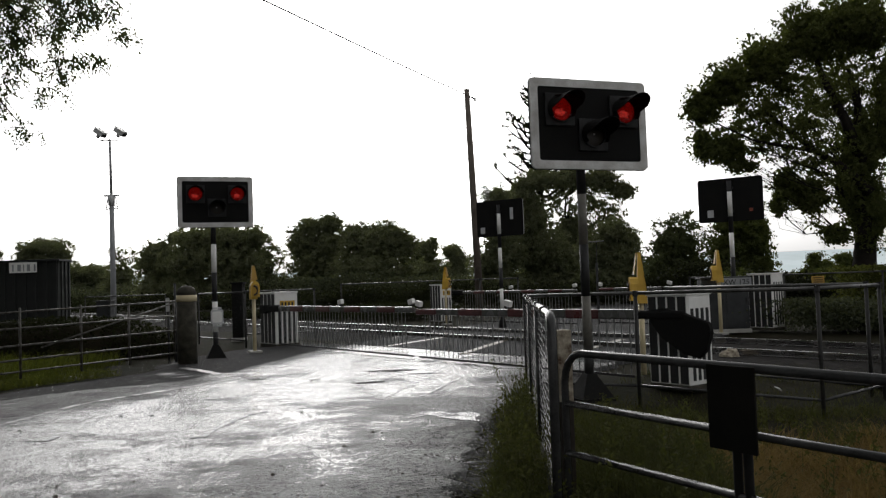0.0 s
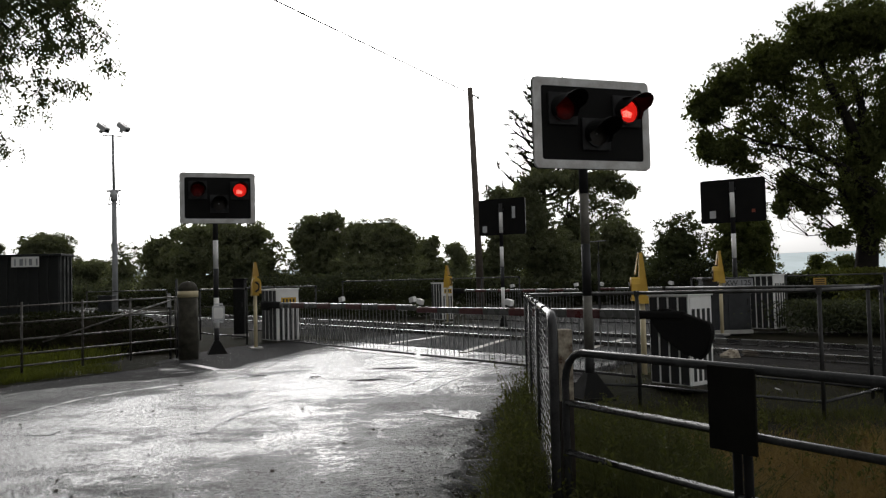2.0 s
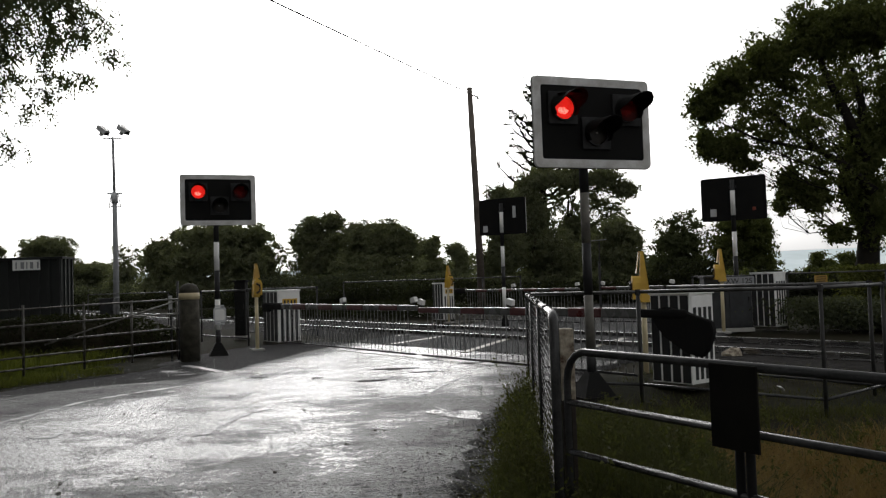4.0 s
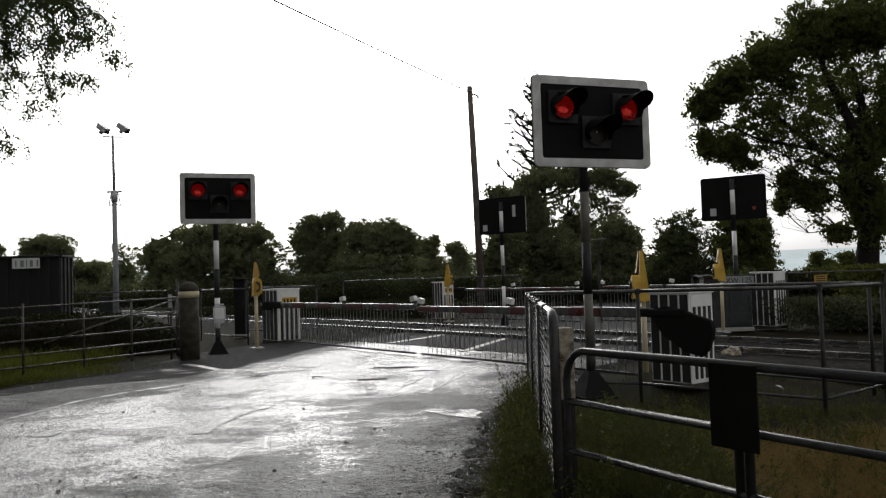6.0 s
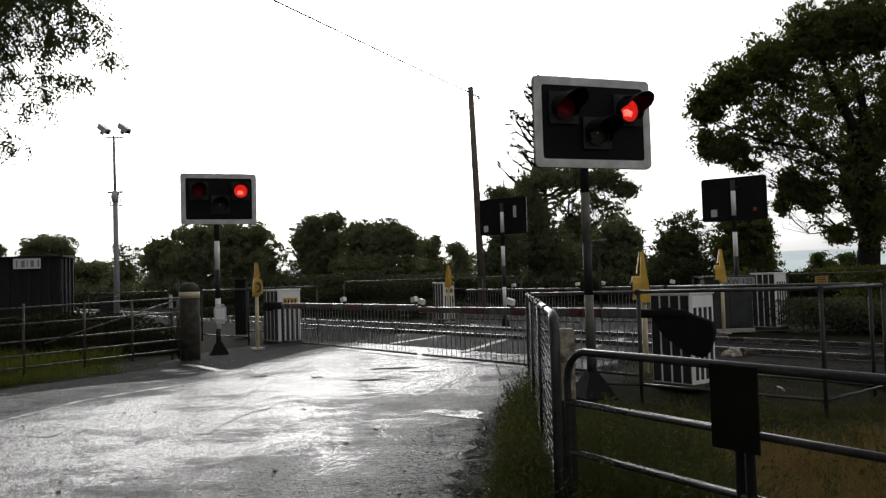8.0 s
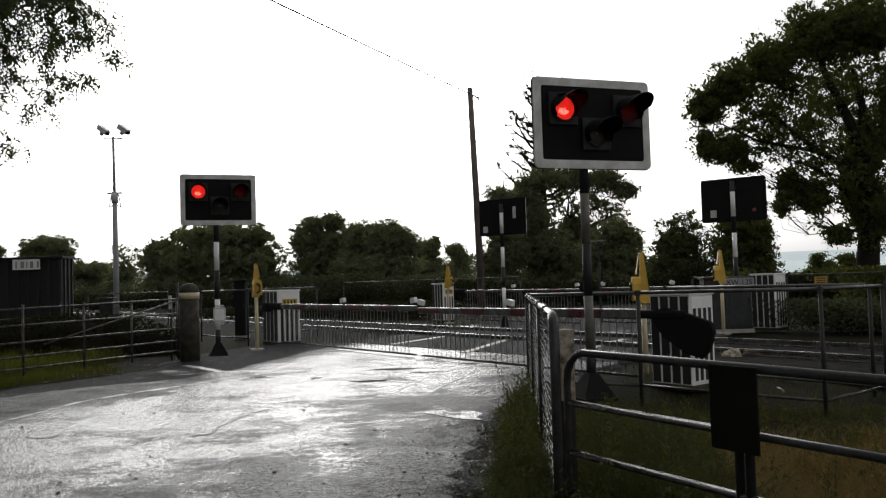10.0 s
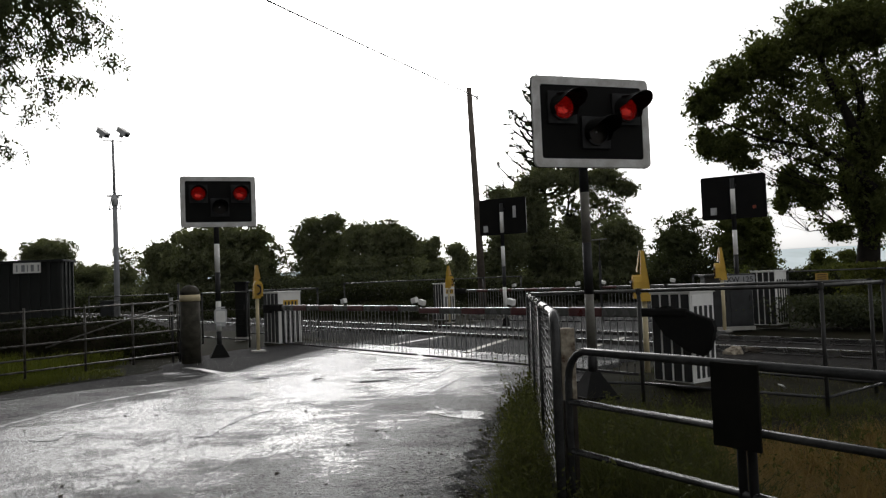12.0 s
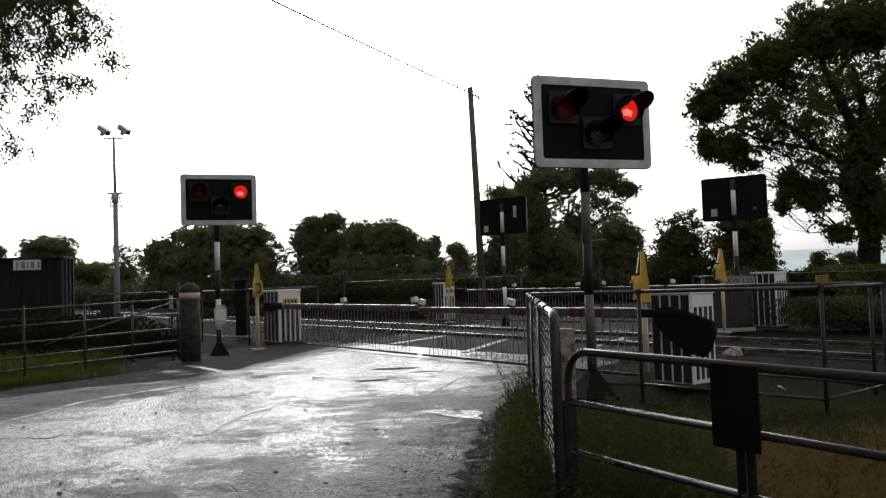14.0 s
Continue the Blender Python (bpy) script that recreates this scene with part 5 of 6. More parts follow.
MIDDLE_TREES = [
    (3.4, 52, LEAF_FAR, "dark broadleaf tree behind the far signal", [(-0.4, 6.9, 0.5, 0.5, 0.6), (0.35, 6.7, 0.95, 0.7, 0.9), (0.6, 5.2, 1.2, 1.5, 1), (0.6, 3.2, 1.6, 2.0, 1), (-0.3, 2.2, 1.5, 1.1, 1), (0.2, 1.0, 1.9, 1.0, 1)]),
    (6.1, 54, LEAF_FAR, "dark dense broadleaf tree behind the far signal", [(0.7, 7.9, 1.7, 0.9, 1), (-0.5, 6.9, 1.3, 1.1, 1), (-0.15, 5.3, 1.8, 1.9, 1), (0.3, 3.2, 2.5, 2.1, 1), (1.9, 2.2, 1.9, 1.5, 1), (0.8, 1.0, 3.0, 1.0, 1)]),
    (9.0, 57, LEAF_FAR, "thin-crowned broadleaf tree with bare limbs against the sky", [(0.4, 8.3, 2.0, 1.0, 0.9), (2.6, 8.2, 1.6, 1.0, 0.9), (4.0, 7.3, 1.15, 0.8, 0.9), (2.6, 6.9, 1.7, 1.1, 0.69), (0.15, 6.9, 1.9, 1.5, 0.6), (1.7, 5.6, 1.8, 1.2, 0.66), (0.4, 4.6, 1.8, 1.3, 0.9), (3.2, 5.6, 1.1, 0.9, 0.66), (1.0, 3.0, 2.2, 1.6, 1)]),
    (9.9, 47, LEAF_FAR, "low dense broadleaf tree beside the road", [(0.2, 3.9, 1.1, 0.85, 1), (1.0, 3.3, 1.0, 0.85, 1), (-0.9, 2.85, 1.3, 1.3, 1), (0.7, 2.0, 1.7, 1.4, 1), (-0.2, 1.0, 2.2, 1.0, 1)]),
    (12.3, 42, LEAF_ASH, "young open-crowned tree beside the road", [(0.4, 4.0, 0.95, 0.65, 0.55), (-0.6, 3.7, 0.75, 0.6, 0.55), (1.0, 3.4, 0.85, 0.65, 0.6), (-0.05, 2.85, 1.5, 0.8, 0.9), (-0.1, 1.7, 1.8, 1.1, 1), (0, 0.8, 2.0, 0.8, 1)]),
    (14.9, 40, LEAF_OAK, "dense yellow-green broadleaf tree behind the signal", [(-0.15, 3.55, 1.4, 0.8, 1), (1.0, 3.3, 0.6, 0.7, 1), (0.5, 2.6, 1.25, 0.95, 1), (-0.8, 2.25, 1.2, 1.2, 1), (0.7, 1.5, 1.2, 0.85, 1), (0, 0.8, 1.6, 0.8, 1)]),
    (21.5, 46, LEAF_OAK, "small rounded bushy tree near the hedge", [(-0.2, 1.9, 0.5, 0.4, 1), (0.3, 1.4, 1.0, 0.5, 1), (-0.45, 1.0, 1.0, 0.45, 1), (0.1, 0.5, 1.2, 0.5, 1)]),
    (18.1, 36, LEAF_OAK, "small rounded bushy tree near the hedge", [(-0.1, 1.65, 0.45, 0.3, 0.9), (0.4, 1.3, 0.9, 0.45, 1), (-0.35, 1.0, 1.0, 0.35, 1), (0.1, 0.5, 1.2, 0.5, 1)])]
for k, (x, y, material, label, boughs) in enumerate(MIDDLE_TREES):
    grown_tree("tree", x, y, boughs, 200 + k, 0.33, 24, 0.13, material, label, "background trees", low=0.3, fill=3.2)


def conifer():
    rng = np.random.default_rng(31)
    t = thing("conifer", pose(7.4, 58, 0), "tall thin conifer with bare upswept branches", "tree")
    h = 15.4
    bm = S([(0, 0, -0.1), (0.05, 0, h * 0.5), (0.0, 0, h)], [0.22, 0.13, 0.02], 8)
    pts = []
    for k in range(72):
        z = h * (0.40 + 0.59 * k / 72)
        reach = (h - z) * 0.38 + 1.1
        a = 2.4 * k + rng.uniform(-0.4, 0.4)
        reach *= rng.uniform(0.35, 1.3)
        z += rng.normal() * 0.15
        line = [Vector((math.cos(a) * reach * g, math.sin(a) * reach * g, z + reach * (-0.12 * g + 0.62 * g * g))) for g in np.linspace(0, 1, 5)]
        sweep(bm, line, [0.10, 0.09, 0.075, 0.06, 0.03], 4)
        for j in range(1, 5):
            for _ in range(4):
                v = Vector((rng.normal() * 0.24, rng.normal() * 0.24, abs(rng.normal()) * 0.26 - 0.06))
                sweep(bm, [line[j], line[j] + v * 1.4], [0.04, 0.02], 3)
                for g in rng.uniform(0.0, 1.3, size=14):
                    pts.append(line[j] + v * g + Vector(rng.normal(size=3) * 0.05))
    part("trunk", bm, BARK, t, "dark trunk with bare branches")
    crown = new("needles", leaf_mesh("needles", [tuple(p) for p in pts], 0.13, NEEDLE, rng=rng, slim=0.4))
    crown.parent = t


conifer()


def big_oak():
    """Large spreading tree: open inside, with ivy thick about its trunk."""
    boughs = [
        (-4.17, 5.7, 0.57, 0.63, 1), (-3.4, 6.25, 0.78, 0.75, 1), (-2.33, 6.9, 0.87, 0.78, 1), (-1.16, 7.5, 1.0, 0.94, 1), (0.15, 7.75, 1.2, 1.06, 1),
        (-4.15, 4.68, 0.36, 0.56, 0.9), (-3.5, 4.52, 0.66, 0.55, 0.9), (-3.08, 4.07, 0.39, 0.21, 0.8), (-2.7, 5.4, 0.72, 0.7, 0.69), (-1.63, 5.65, 0.9, 0.9, 0.6),
        (-0.47, 6.15, 0.85, 0.85, 0.62), (-1.47, 4.42, 0.8, 0.65, 0.6), (-2.4, 4.6, 0.5, 0.4, 0.6), (-1.9, 6.4, 0.7, 0.5, 0.69), (-1.97, 3.5, 0.48, 0.57, 0.9), (-2.24, 2.97, 0.24, 0.33, 0.8), (-1.38, 3.2, 0.6, 0.69, 0.75),
        (-1.1, 2.28, 0.33, 0.21, 0.6), (-0.7, 2.16, 0.48, 0.36, 0.8), (0.12, 4.44, 0.75, 1.06, 1), (0.18, 2.77, 0.63, 1.2, 1), (-0.3, 3.4, 0.45, 0.9, 0.9),
        (1.33, 5.6, 1.2, 2.2, 0.7), (2.4, 6.2, 1.4, 1.8, 0.8), (2.6, 4.0, 1.4, 1.2, 0.8), (0.6, 6.0, 1.5, 1.4, 0.6, 1.8),
        (-1.95, 5.05, 1.05, 0.75, 0.30, -0.4), (-2.95, 5.0, 0.75, 0.5, 0.38, 0.3), (-0.85, 3.9, 0.75, 0.65, 0.38, -0.3), (-2.3, 5.9, 0.8, 0.5, 0.35, 0.3)]
    t = grown_tree("oak_tree", 11.3, 21.5, boughs, 5, 0.25, 26, 0.088, LEAF_OAK, "large spreading broadleaf tree with heavy dark limbs", r0=0.36, low=0.35, limb=0.055, fill=3.8, crown_label="dark green leaves in sprays with gaps of sky")
    limb = bmesh.new()
    sweep(limb, [(0.1, -0.3, 3.2), (-0.5, -0.2, 3.9), (-1.4, -0.1, 4.55), (-2.3, -0.2, 5.3), (-3.0, 0.0, 6.0)], [0.16, 0.11, 0.075, 0.05, 0.02], 8)
    sweep(limb, [(-1.2, -0.1, 4.4), (-2.0, -0.3, 4.5), (-2.9, -0.3, 4.7), (-3.8, -0.2, 5.2)], [0.06, 0.05, 0.035, 0.015], 7)
    sweep(limb, [(0.0, -0.2, 4.0), (-0.4, -0.2, 5.2), (-0.9, -0.1, 6.4), (-1.1, 0, 7.3)], [0.18, 0.13, 0.09, 0.04], 7)
    part("limb", limb, BARK, t, "heavy dark bent limbs", smooth=True)


big_oak()

BRANCHES = []


def ash_tree():
    """Roadside tree whose drooping branches hang into view and sway."""
    rng = np.random.default_rng(9)
    t = thing("ash_tree", pose(-9.2, 8.6, 0), "roadside ash tree with drooping leafy branches swaying in wind", "tree")
    part("trunk", limbs_mesh(rng, (0, 0, -0.1), (0.2, 0, 9.0), 10, 3.0, 0.32, start=0.4), BARK, t, "dark bark trunk and limbs", smooth=True)
    pts = lobes_crown(rng, (0.1, 0, 7.2), (3.1, 3.6, 2.8), 170, 0.6, 110)
    crown = new("crown", leaf_mesh("crown", pts, 0.11, LEAF_ASH, rng=rng, slim=0.45))
    crown.parent = t
    tagged(crown, "dense dark green crown")
    # root of each branch, its tips (in the tree's own space)
    specs = [
        ((2.3, 0.2, 5.9), [(5.62, 0.4, 3.85), (5.45, 0.5, 4.25), (5.35, 0.2, 4.6), (5.2, 0.5, 3.62), (5.05, 0.1, 4.1), (4.9, 0.3, 4.85), (4.75, 0.6, 3.7), (4.6, 0.0, 4.4), (5.3, 0.3, 4.3), (5.45, 0.1, 4.0), (5.1, 0.5, 4.55), (5.25, 0.2, 3.95), (5.4, 0.4, 4.75)], 104),
        ((2.2, 0.5, 5.5), [(4.95, 0.6, 3.48), (4.75, 0.4, 3.30), (4.55, 0.7, 3.2), (4.4, 0.3, 3.55), (4.3, 0.6, 3.9), (4.15, 0.5, 3.35), (4.7, 0.8, 3.9), (4.4, 0.9, 4.3)], 80),
        ((2.0, 0.3, 5.2), [(4.42, 0.4, 2.83), (4.32, 0.5, 2.95), (4.2, 0.3, 3.12)], 26),
        ((2.2, -0.2, 6.2), [(4.9, 0.0, 5.2), (4.5, -0.2, 5.3), (4.2, 0.2, 4.9), (5.2, 0.2, 5.3), (4.4, 0.3, 4.6), (4.3, 0.8, 4.8), (5.5, 0.1, 5.0), (5.3, 0.3, 4.75), (5.0, 0.5, 4.5)], 70)]
    for root, tips, per in specs:
        lift = 0.16 if root == (2.2, 0.5, 5.5) else 0.0
        root = Vector(root)
        bm = bmesh.new()
        pts = []
        for tip in tips:
            tip = Vector(tip) + Vector((-0.04, 0, 0.06 + lift)) - root
            line = [Vector((tip.x * g, tip.y * g + 0.05 * math.sin(5 * g), tip.z * (0.35 * g + 0.65 * g * g))) for g in np.linspace(0, 1, 9)]
            sweep(bm, line, [0.03, 0.028, 0.024, 0.02, 0.016, 0.012, 0.009, 0.006, 0.003], 5)
            for j in range(3, 9):
                for _ in range(6):
                    v = Vector((rng.normal(), rng.normal(), rng.normal() * 0.6 - 0.45)).normalized() * rng.uniform(0.10, 0.30)
                    sweep(bm, [line[j], line[j] + v * 0.6 + Vector((0, 0, 0.02)), line[j] + v], [0.005, 0.004, 0.002], 3)
                    for g in rng.uniform(0.3, 1.0, size=int(per / 26) + 1):
                        stem = Vector((rng.normal(), rng.normal(), -abs(rng.normal()) - 0.3)).normalized()
                        side = stem.cross(Vector(rng.normal(size=3))).normalized()
                        for i in range(9):
                            pts.append(line[j] + v * g + stem * 0.021 * (i + 1) + side * (0.024 if i % 2 else -0.024))
        branch = part("branch", bm, BARK, t, "drooping dark twig branch")
        branch.matrix_basis = Matrix.Translation(root)
        me = leaf_mesh("leaves", [tuple(p) for p in pts], 0.050, LEAF_ASH, rng=rng, slim=0.42, drop=1.2)
        lv = new("leaves", me)
        lv.parent = branch
        tagged(lv, "narrow hanging dark green leaves")
        BRANCHES.append((branch, root))


ash_tree()


def hedges():
    """Low scrub along the fields and below the far woods."""
    rng = np.random.default_rng(17)

    def scrub(name, line, height, depth_, leaf, n, label, material=LEAF_DIM):
        pts = []
        for _ in range(n):
            k = rng.integers(0, len(line) - 1)
            f = rng.uniform()
            p = np.array(line[k]) * (1 - f) + np.array(line[k + 1]) * f
            top = height * max(0.25, 0.75 + 0.7 * noise.noise((p[0] * 0.3, p[1] * 0.3, 4)) + 0.35 * noise.noise((p[0] * 1.1, p[1] * 1.1, 9)))
            pts.append((p[0] + rng.normal() * depth_, p[1] + rng.normal() * depth_, top * rng.uniform() ** 0.6))
        ob = new(name, leaf_mesh(name, pts, leaf, material, rng=rng, slim=0.8))
        tagged(ob, label, "hedge", "", "stuff")
    scrub("hedge", [(-75, 104), (-40, 92), (-14, 70), (5, 66), (14, 50)], 2.2, 1.2, 0.24, 34000, "dark unbroken scrub below the distant trees")
    scrub("hedge", [(-8, 46), (2, 40), (9, 36), (16, 33)], 1.25, 0.7, 0.15, 24000, "dark hedge beyond the railway fence", LEAF_SHADED)
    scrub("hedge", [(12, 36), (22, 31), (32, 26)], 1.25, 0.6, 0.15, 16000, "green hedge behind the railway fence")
    scrub("hedge", [(-40, 66), (-22, 55), (-8, 50)], 1.15, 0.8, 0.15, 16000, "dark hedge beside the railway", LEAF_SHADED)
    scrub("hedge", [(-9.9, 34.7), (-6.5, 34.6), (-3.3, 32.2), (-0.5, 28.2)], 0.5, 0.9, 0.09, 24000, "dark rough growth beyond the rails", LEAF_SHADED)
    scrub("hedge", [(7.4, 16.4), (10.0, 14.8), (14.0, 12.0)], 0.85, 0.45, 0.06, 40000, "dark low scrub beyond the rails", LEAF_DIM)
    scrub("hedge", [(10.4, 20.2), (12.0, 19.8), (13.8, 18.6), (16, 13)], 2.25, 0.35, 0.08, 42000, "yellow-green hedge under the large tree", LEAF_HEDGE)


hedges()


def small_bush():
    rng = np.random.default_rng(71)
    t = thing("bush", pose(6.75, 18.4, 0), "bright green bush growing behind the relay cabinet", "bush")
    part("stem", S([(0, 0, -0.05), (0.03, 0, 0.6), (0, 0, 1.1)], [0.03, 0.022, 0.01], 6), BARK, t)
    lv = new("leaves", leaf_mesh("leaves", lobes_crown(rng, (0, 0, 0.95), (0.35, 0.3, 0.35), 16, 0.16, 60), 0.06, LEAF_OAK, rng=rng, slim=0.6))
    lv.parent = t


small_bush()


def bramble_bank():
    rng = np.random.default_rng(23)
    bm = bmesh.new()
    bmesh.ops.create_icosphere(bm, subdivisions=4, radius=1.0)
    for v in bm.verts:
        s = 1 + 0.25 * noise.noise(v.co * 2.3)
        v.co = Vector((v.co.x * 2.9 * s, v.co.y * 0.9 * s, max(-0.1, v.co.z * 0.70 * s * (1 + 0.25 * v.co.x))))
    t = thing("bramble_bank", pose(-8.35, 16.2, 0, 0, 0, -4), "dark bank of brambles behind the field gate", "bush")
    part("bank", bm, SOIL, t, "dark earth bank", smooth=True)
    q = rng.normal(size=(9000, 3))
    q /= np.linalg.norm(q, axis=1)[:, None]
    q[:, 2] = np.abs(q[:, 2])
    q *= rng.uniform(0.95, 1.15, size=(9000, 1))
    q = np.stack([q[:, 0] * 2.9, q[:, 1] * 0.9, q[:, 2] * 0.70 * (1 + 0.25 * q[:, 0])], 1)
    lv = new("leaves", leaf_mesh("leaves", q, 0.065, LEAF_SHADED, rng=rng, slim=0.7))
    lv.parent = t


bramble_bank()


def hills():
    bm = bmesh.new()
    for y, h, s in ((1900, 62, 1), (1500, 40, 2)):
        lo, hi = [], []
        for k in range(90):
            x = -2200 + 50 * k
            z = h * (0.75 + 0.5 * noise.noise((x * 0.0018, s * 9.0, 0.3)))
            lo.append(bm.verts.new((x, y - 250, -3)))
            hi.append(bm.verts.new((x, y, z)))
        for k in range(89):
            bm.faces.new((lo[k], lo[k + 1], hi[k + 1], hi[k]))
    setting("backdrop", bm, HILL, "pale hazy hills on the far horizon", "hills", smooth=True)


hills()


# ---------------- grass, weeds and small things ----------------
def blades(name, spots, height, width, material, label, rng, lean=0.35):
    """Thin bent grass blades, two faces each."""
    p = np.asarray(spots, float)
    k = len(p)
    a = rng.uniform(0, 2 * math.pi, k)
    h = height * rng.uniform(0.4, 1.25, k)
    side = np.stack([np.cos(a), np.sin(a), np.zeros(k)], 1) * (width * rng.uniform(0.6, 1.3, k))[:, None]
    b = rng.uniform(0, 2 * math.pi, k)
    bend = np.stack([np.cos(b), np.sin(b), np.zeros(k)], 1) * (h * lean * rng.uniform(0.1, 1.3, k))[:, None]
    up = np.stack([np.zeros(k), np.zeros(k), h], 1)
    v = np.stack([p - side / 2, p + side / 2, p + up * 0.6 + bend * 0.35 + side * 0.35, p + up * 0.6 + bend * 0.35 - side * 0.35, p + up * (1 - 0.15) + bend], 1).reshape(-1, 3)
    me = bpy.data.meshes.new(name)
    me.vertices.add(5 * k)
    me.vertices.foreach_set("co", v.ravel())
    me.loops.add(9 * k)
    base = np.arange(k)[:, None] * 5
    me.loops.foreach_set("vertex_index", (base + np.array([0, 1, 2, 0, 2, 3, 3, 2, 4])).ravel())
    me.polygons.add(3 * k)
    me.polygons.foreach_set("loop_start", np.arange(3 * k) * 3)
    me.update(calc_edges=True)
    me.validate()
    me.materials.append(material)
    tagged(new(name, me), label, "grass", "", "stuff")


def spots_in(rng, n, quad, clump=0.0, ok=None):
    """n places inside the four-cornered patch quad."""
    q = [np.array(c) for c in quad]
    s, t = rng.uniform(size=(n, 1)), rng.uniform(size=(n, 1))
    p = (1 - s) * ((1 - t) * q[0] + t * q[3]) + s * ((1 - t) * q[1] + t * q[2])
    if clump:
        keep = np.array([noise.noise((x * 1.6, y * 1.6, 2.0)) > rng.uniform(-0.5, 0.35) for x, y in p])
        p = p[keep]
    return np.concatenate([p, np.full((len(p), 1), -0.05)], 1)


def sunk(p):
    """Let the places follow the dip of the ground inside the gate."""
    p[:, 2] -= 0.13 * np.clip((p[:, 0] - 0.8) / 1.0, 0, 1) * np.clip((9.6 - p[:, 1]) / 1.5, 0, 1)
    return p


def grasses():
    rng = np.random.default_rng(41)
    near = spots_in(rng, 15000, [(-0.05, 2.6), (0.60, 2.4), (0.95, 9.2), (0.50, 9.2)], 1)
    fringe = spots_in(rng, 1700, [(0.10, 3.2), (0.34, 3.2), (0.66, 7.0), (0.38, 5.6)], 1)
    near = near[np.array([rng.uniform() < (0.15 + 0.85 * (x + 0.05 - 0.08 * y) / 0.5) * min(1, max(0.25, (8.6 - y) / 2.5)) for x, y, _ in near])]
    near = np.concatenate([near, fringe])
    blades("verge_grass", near, 0.33, 0.007, GRASS, "tall wet weeds and grass along the mesh gate", rng, 0.9)
    weeds = np.repeat(near[rng.integers(0, len(near), 380)], 22, axis=0) + rng.normal(size=(380 * 22, 3)) * np.array([0.05, 0.05, 0.0])
    weeds[:, 2] += rng.uniform(0, 1, len(weeds)) ** 1.3 * np.repeat(rng.uniform(0.12, 0.50, 380), 22)
    tagged(new("weeds", leaf_mesh("weeds", weeds, 0.026, GRASS, rng=rng, slim=0.4)), "leafy dark green weeds below the mesh gate", "weeds", "", "stuff")
    blades("verge_grass", sunk(spots_in(rng, 30000, [(0.9, 5.4), (6.0, 4.4), (5.5, 7.6), (0.9, 8.6)], 1)), 0.08, 0.005, GRASS, "short wet grass round the tube fence", rng, 1.1)
    blades("verge_grass", sunk(spots_in(rng, 16000, [(0.6, 1.8), (1.5, 1.6), (1.5, 5.4), (0.9, 6.4)], 1)), 0.19, 0.006, GRASS, "short wet grass inside the gate", rng, 1.1)
    weeds = sunk(spots_in(rng, 5000, [(0.7, 2.0), (4.0, 1.6), (4.4, 6.0), (0.9, 6.8)], 1))
    weeds[:, 2] += rng.uniform(0, 1, len(weeds)) ** 2 * 0.30
    tagged(new("weeds", leaf_mesh("weeds", weeds, 0.035, GRASS, rng=rng, slim=0.55)), "low leafy weeds among the grass inside the gate", "weeds", "", "stuff")
    tall = sunk(spots_in(rng, 7000, [(0.68, 3.95), (1.35, 3.3), (1.6, 5.4), (0.85, 6.0)]))
    blades("verge_grass", tall, 0.42, 0.006, GRASS, "tall wet grass beside the rusty gate post", rng, 0.8)
    sprig = np.repeat(tall[rng.integers(0, len(tall), 120)], 14, axis=0) + rng.normal(size=(120 * 14, 3)) * np.array([0.05, 0.05, 0.0])
    sprig[:, 2] += rng.uniform(0, 1, len(sprig)) * np.repeat(rng.uniform(0.15, 0.5, 120), 14)
    tagged(new("weeds", leaf_mesh("weeds", sprig, 0.028, GRASS, rng=rng, slim=0.5)), "leafy green weeds beside the rusty gate post", "weeds", "", "stuff")
    blades("dry_grass", sunk(spots_in(rng, 90000, [(1.25, 2.2), (4.4, 1.6), (5.2, 6.3), (1.5, 6.3)], 1)), 0.24, 0.0045, STRAW, "orange-brown dry grass inside the gate", rng, 1.1)
    blades("verge_grass", spots_in(rng, 42000, [(-10.5, 10.4), (-6.2, 10.6), (-5.0, 12.6), (-10.5, 13.6)], 1), 0.15, 0.008, MOSS, "yellow-green verge grass below the field gate", rng, 0.9)
    blades("verge_grass", spots_in(rng, 16000, [(-13, 12.4), (-6.6, 11.6), (-5.7, 14.6), (-13, 15.4)], 1), 0.34, 0.009, MOSS, "long grass behind the field gate", rng, 0.7)
    blades("verge_grass", sunk(spots_in(rng, 6000, [(1.2, 8.4), (4.6, 7.2), (5.6, 10.6), (3.0, 11.2)], 1)), 0.07, 0.006, GRASS, "thin wet grass inside the tube fence", rng, 1.1)
    blades("verge_grass", spots_in(rng, 12000, [(5.4, 9.5), (11, 6), (13, 13), (8.2, 14)], 1), 0.20, 0.009, GRASS, "rough grass beside the railway", rng, 0.8)


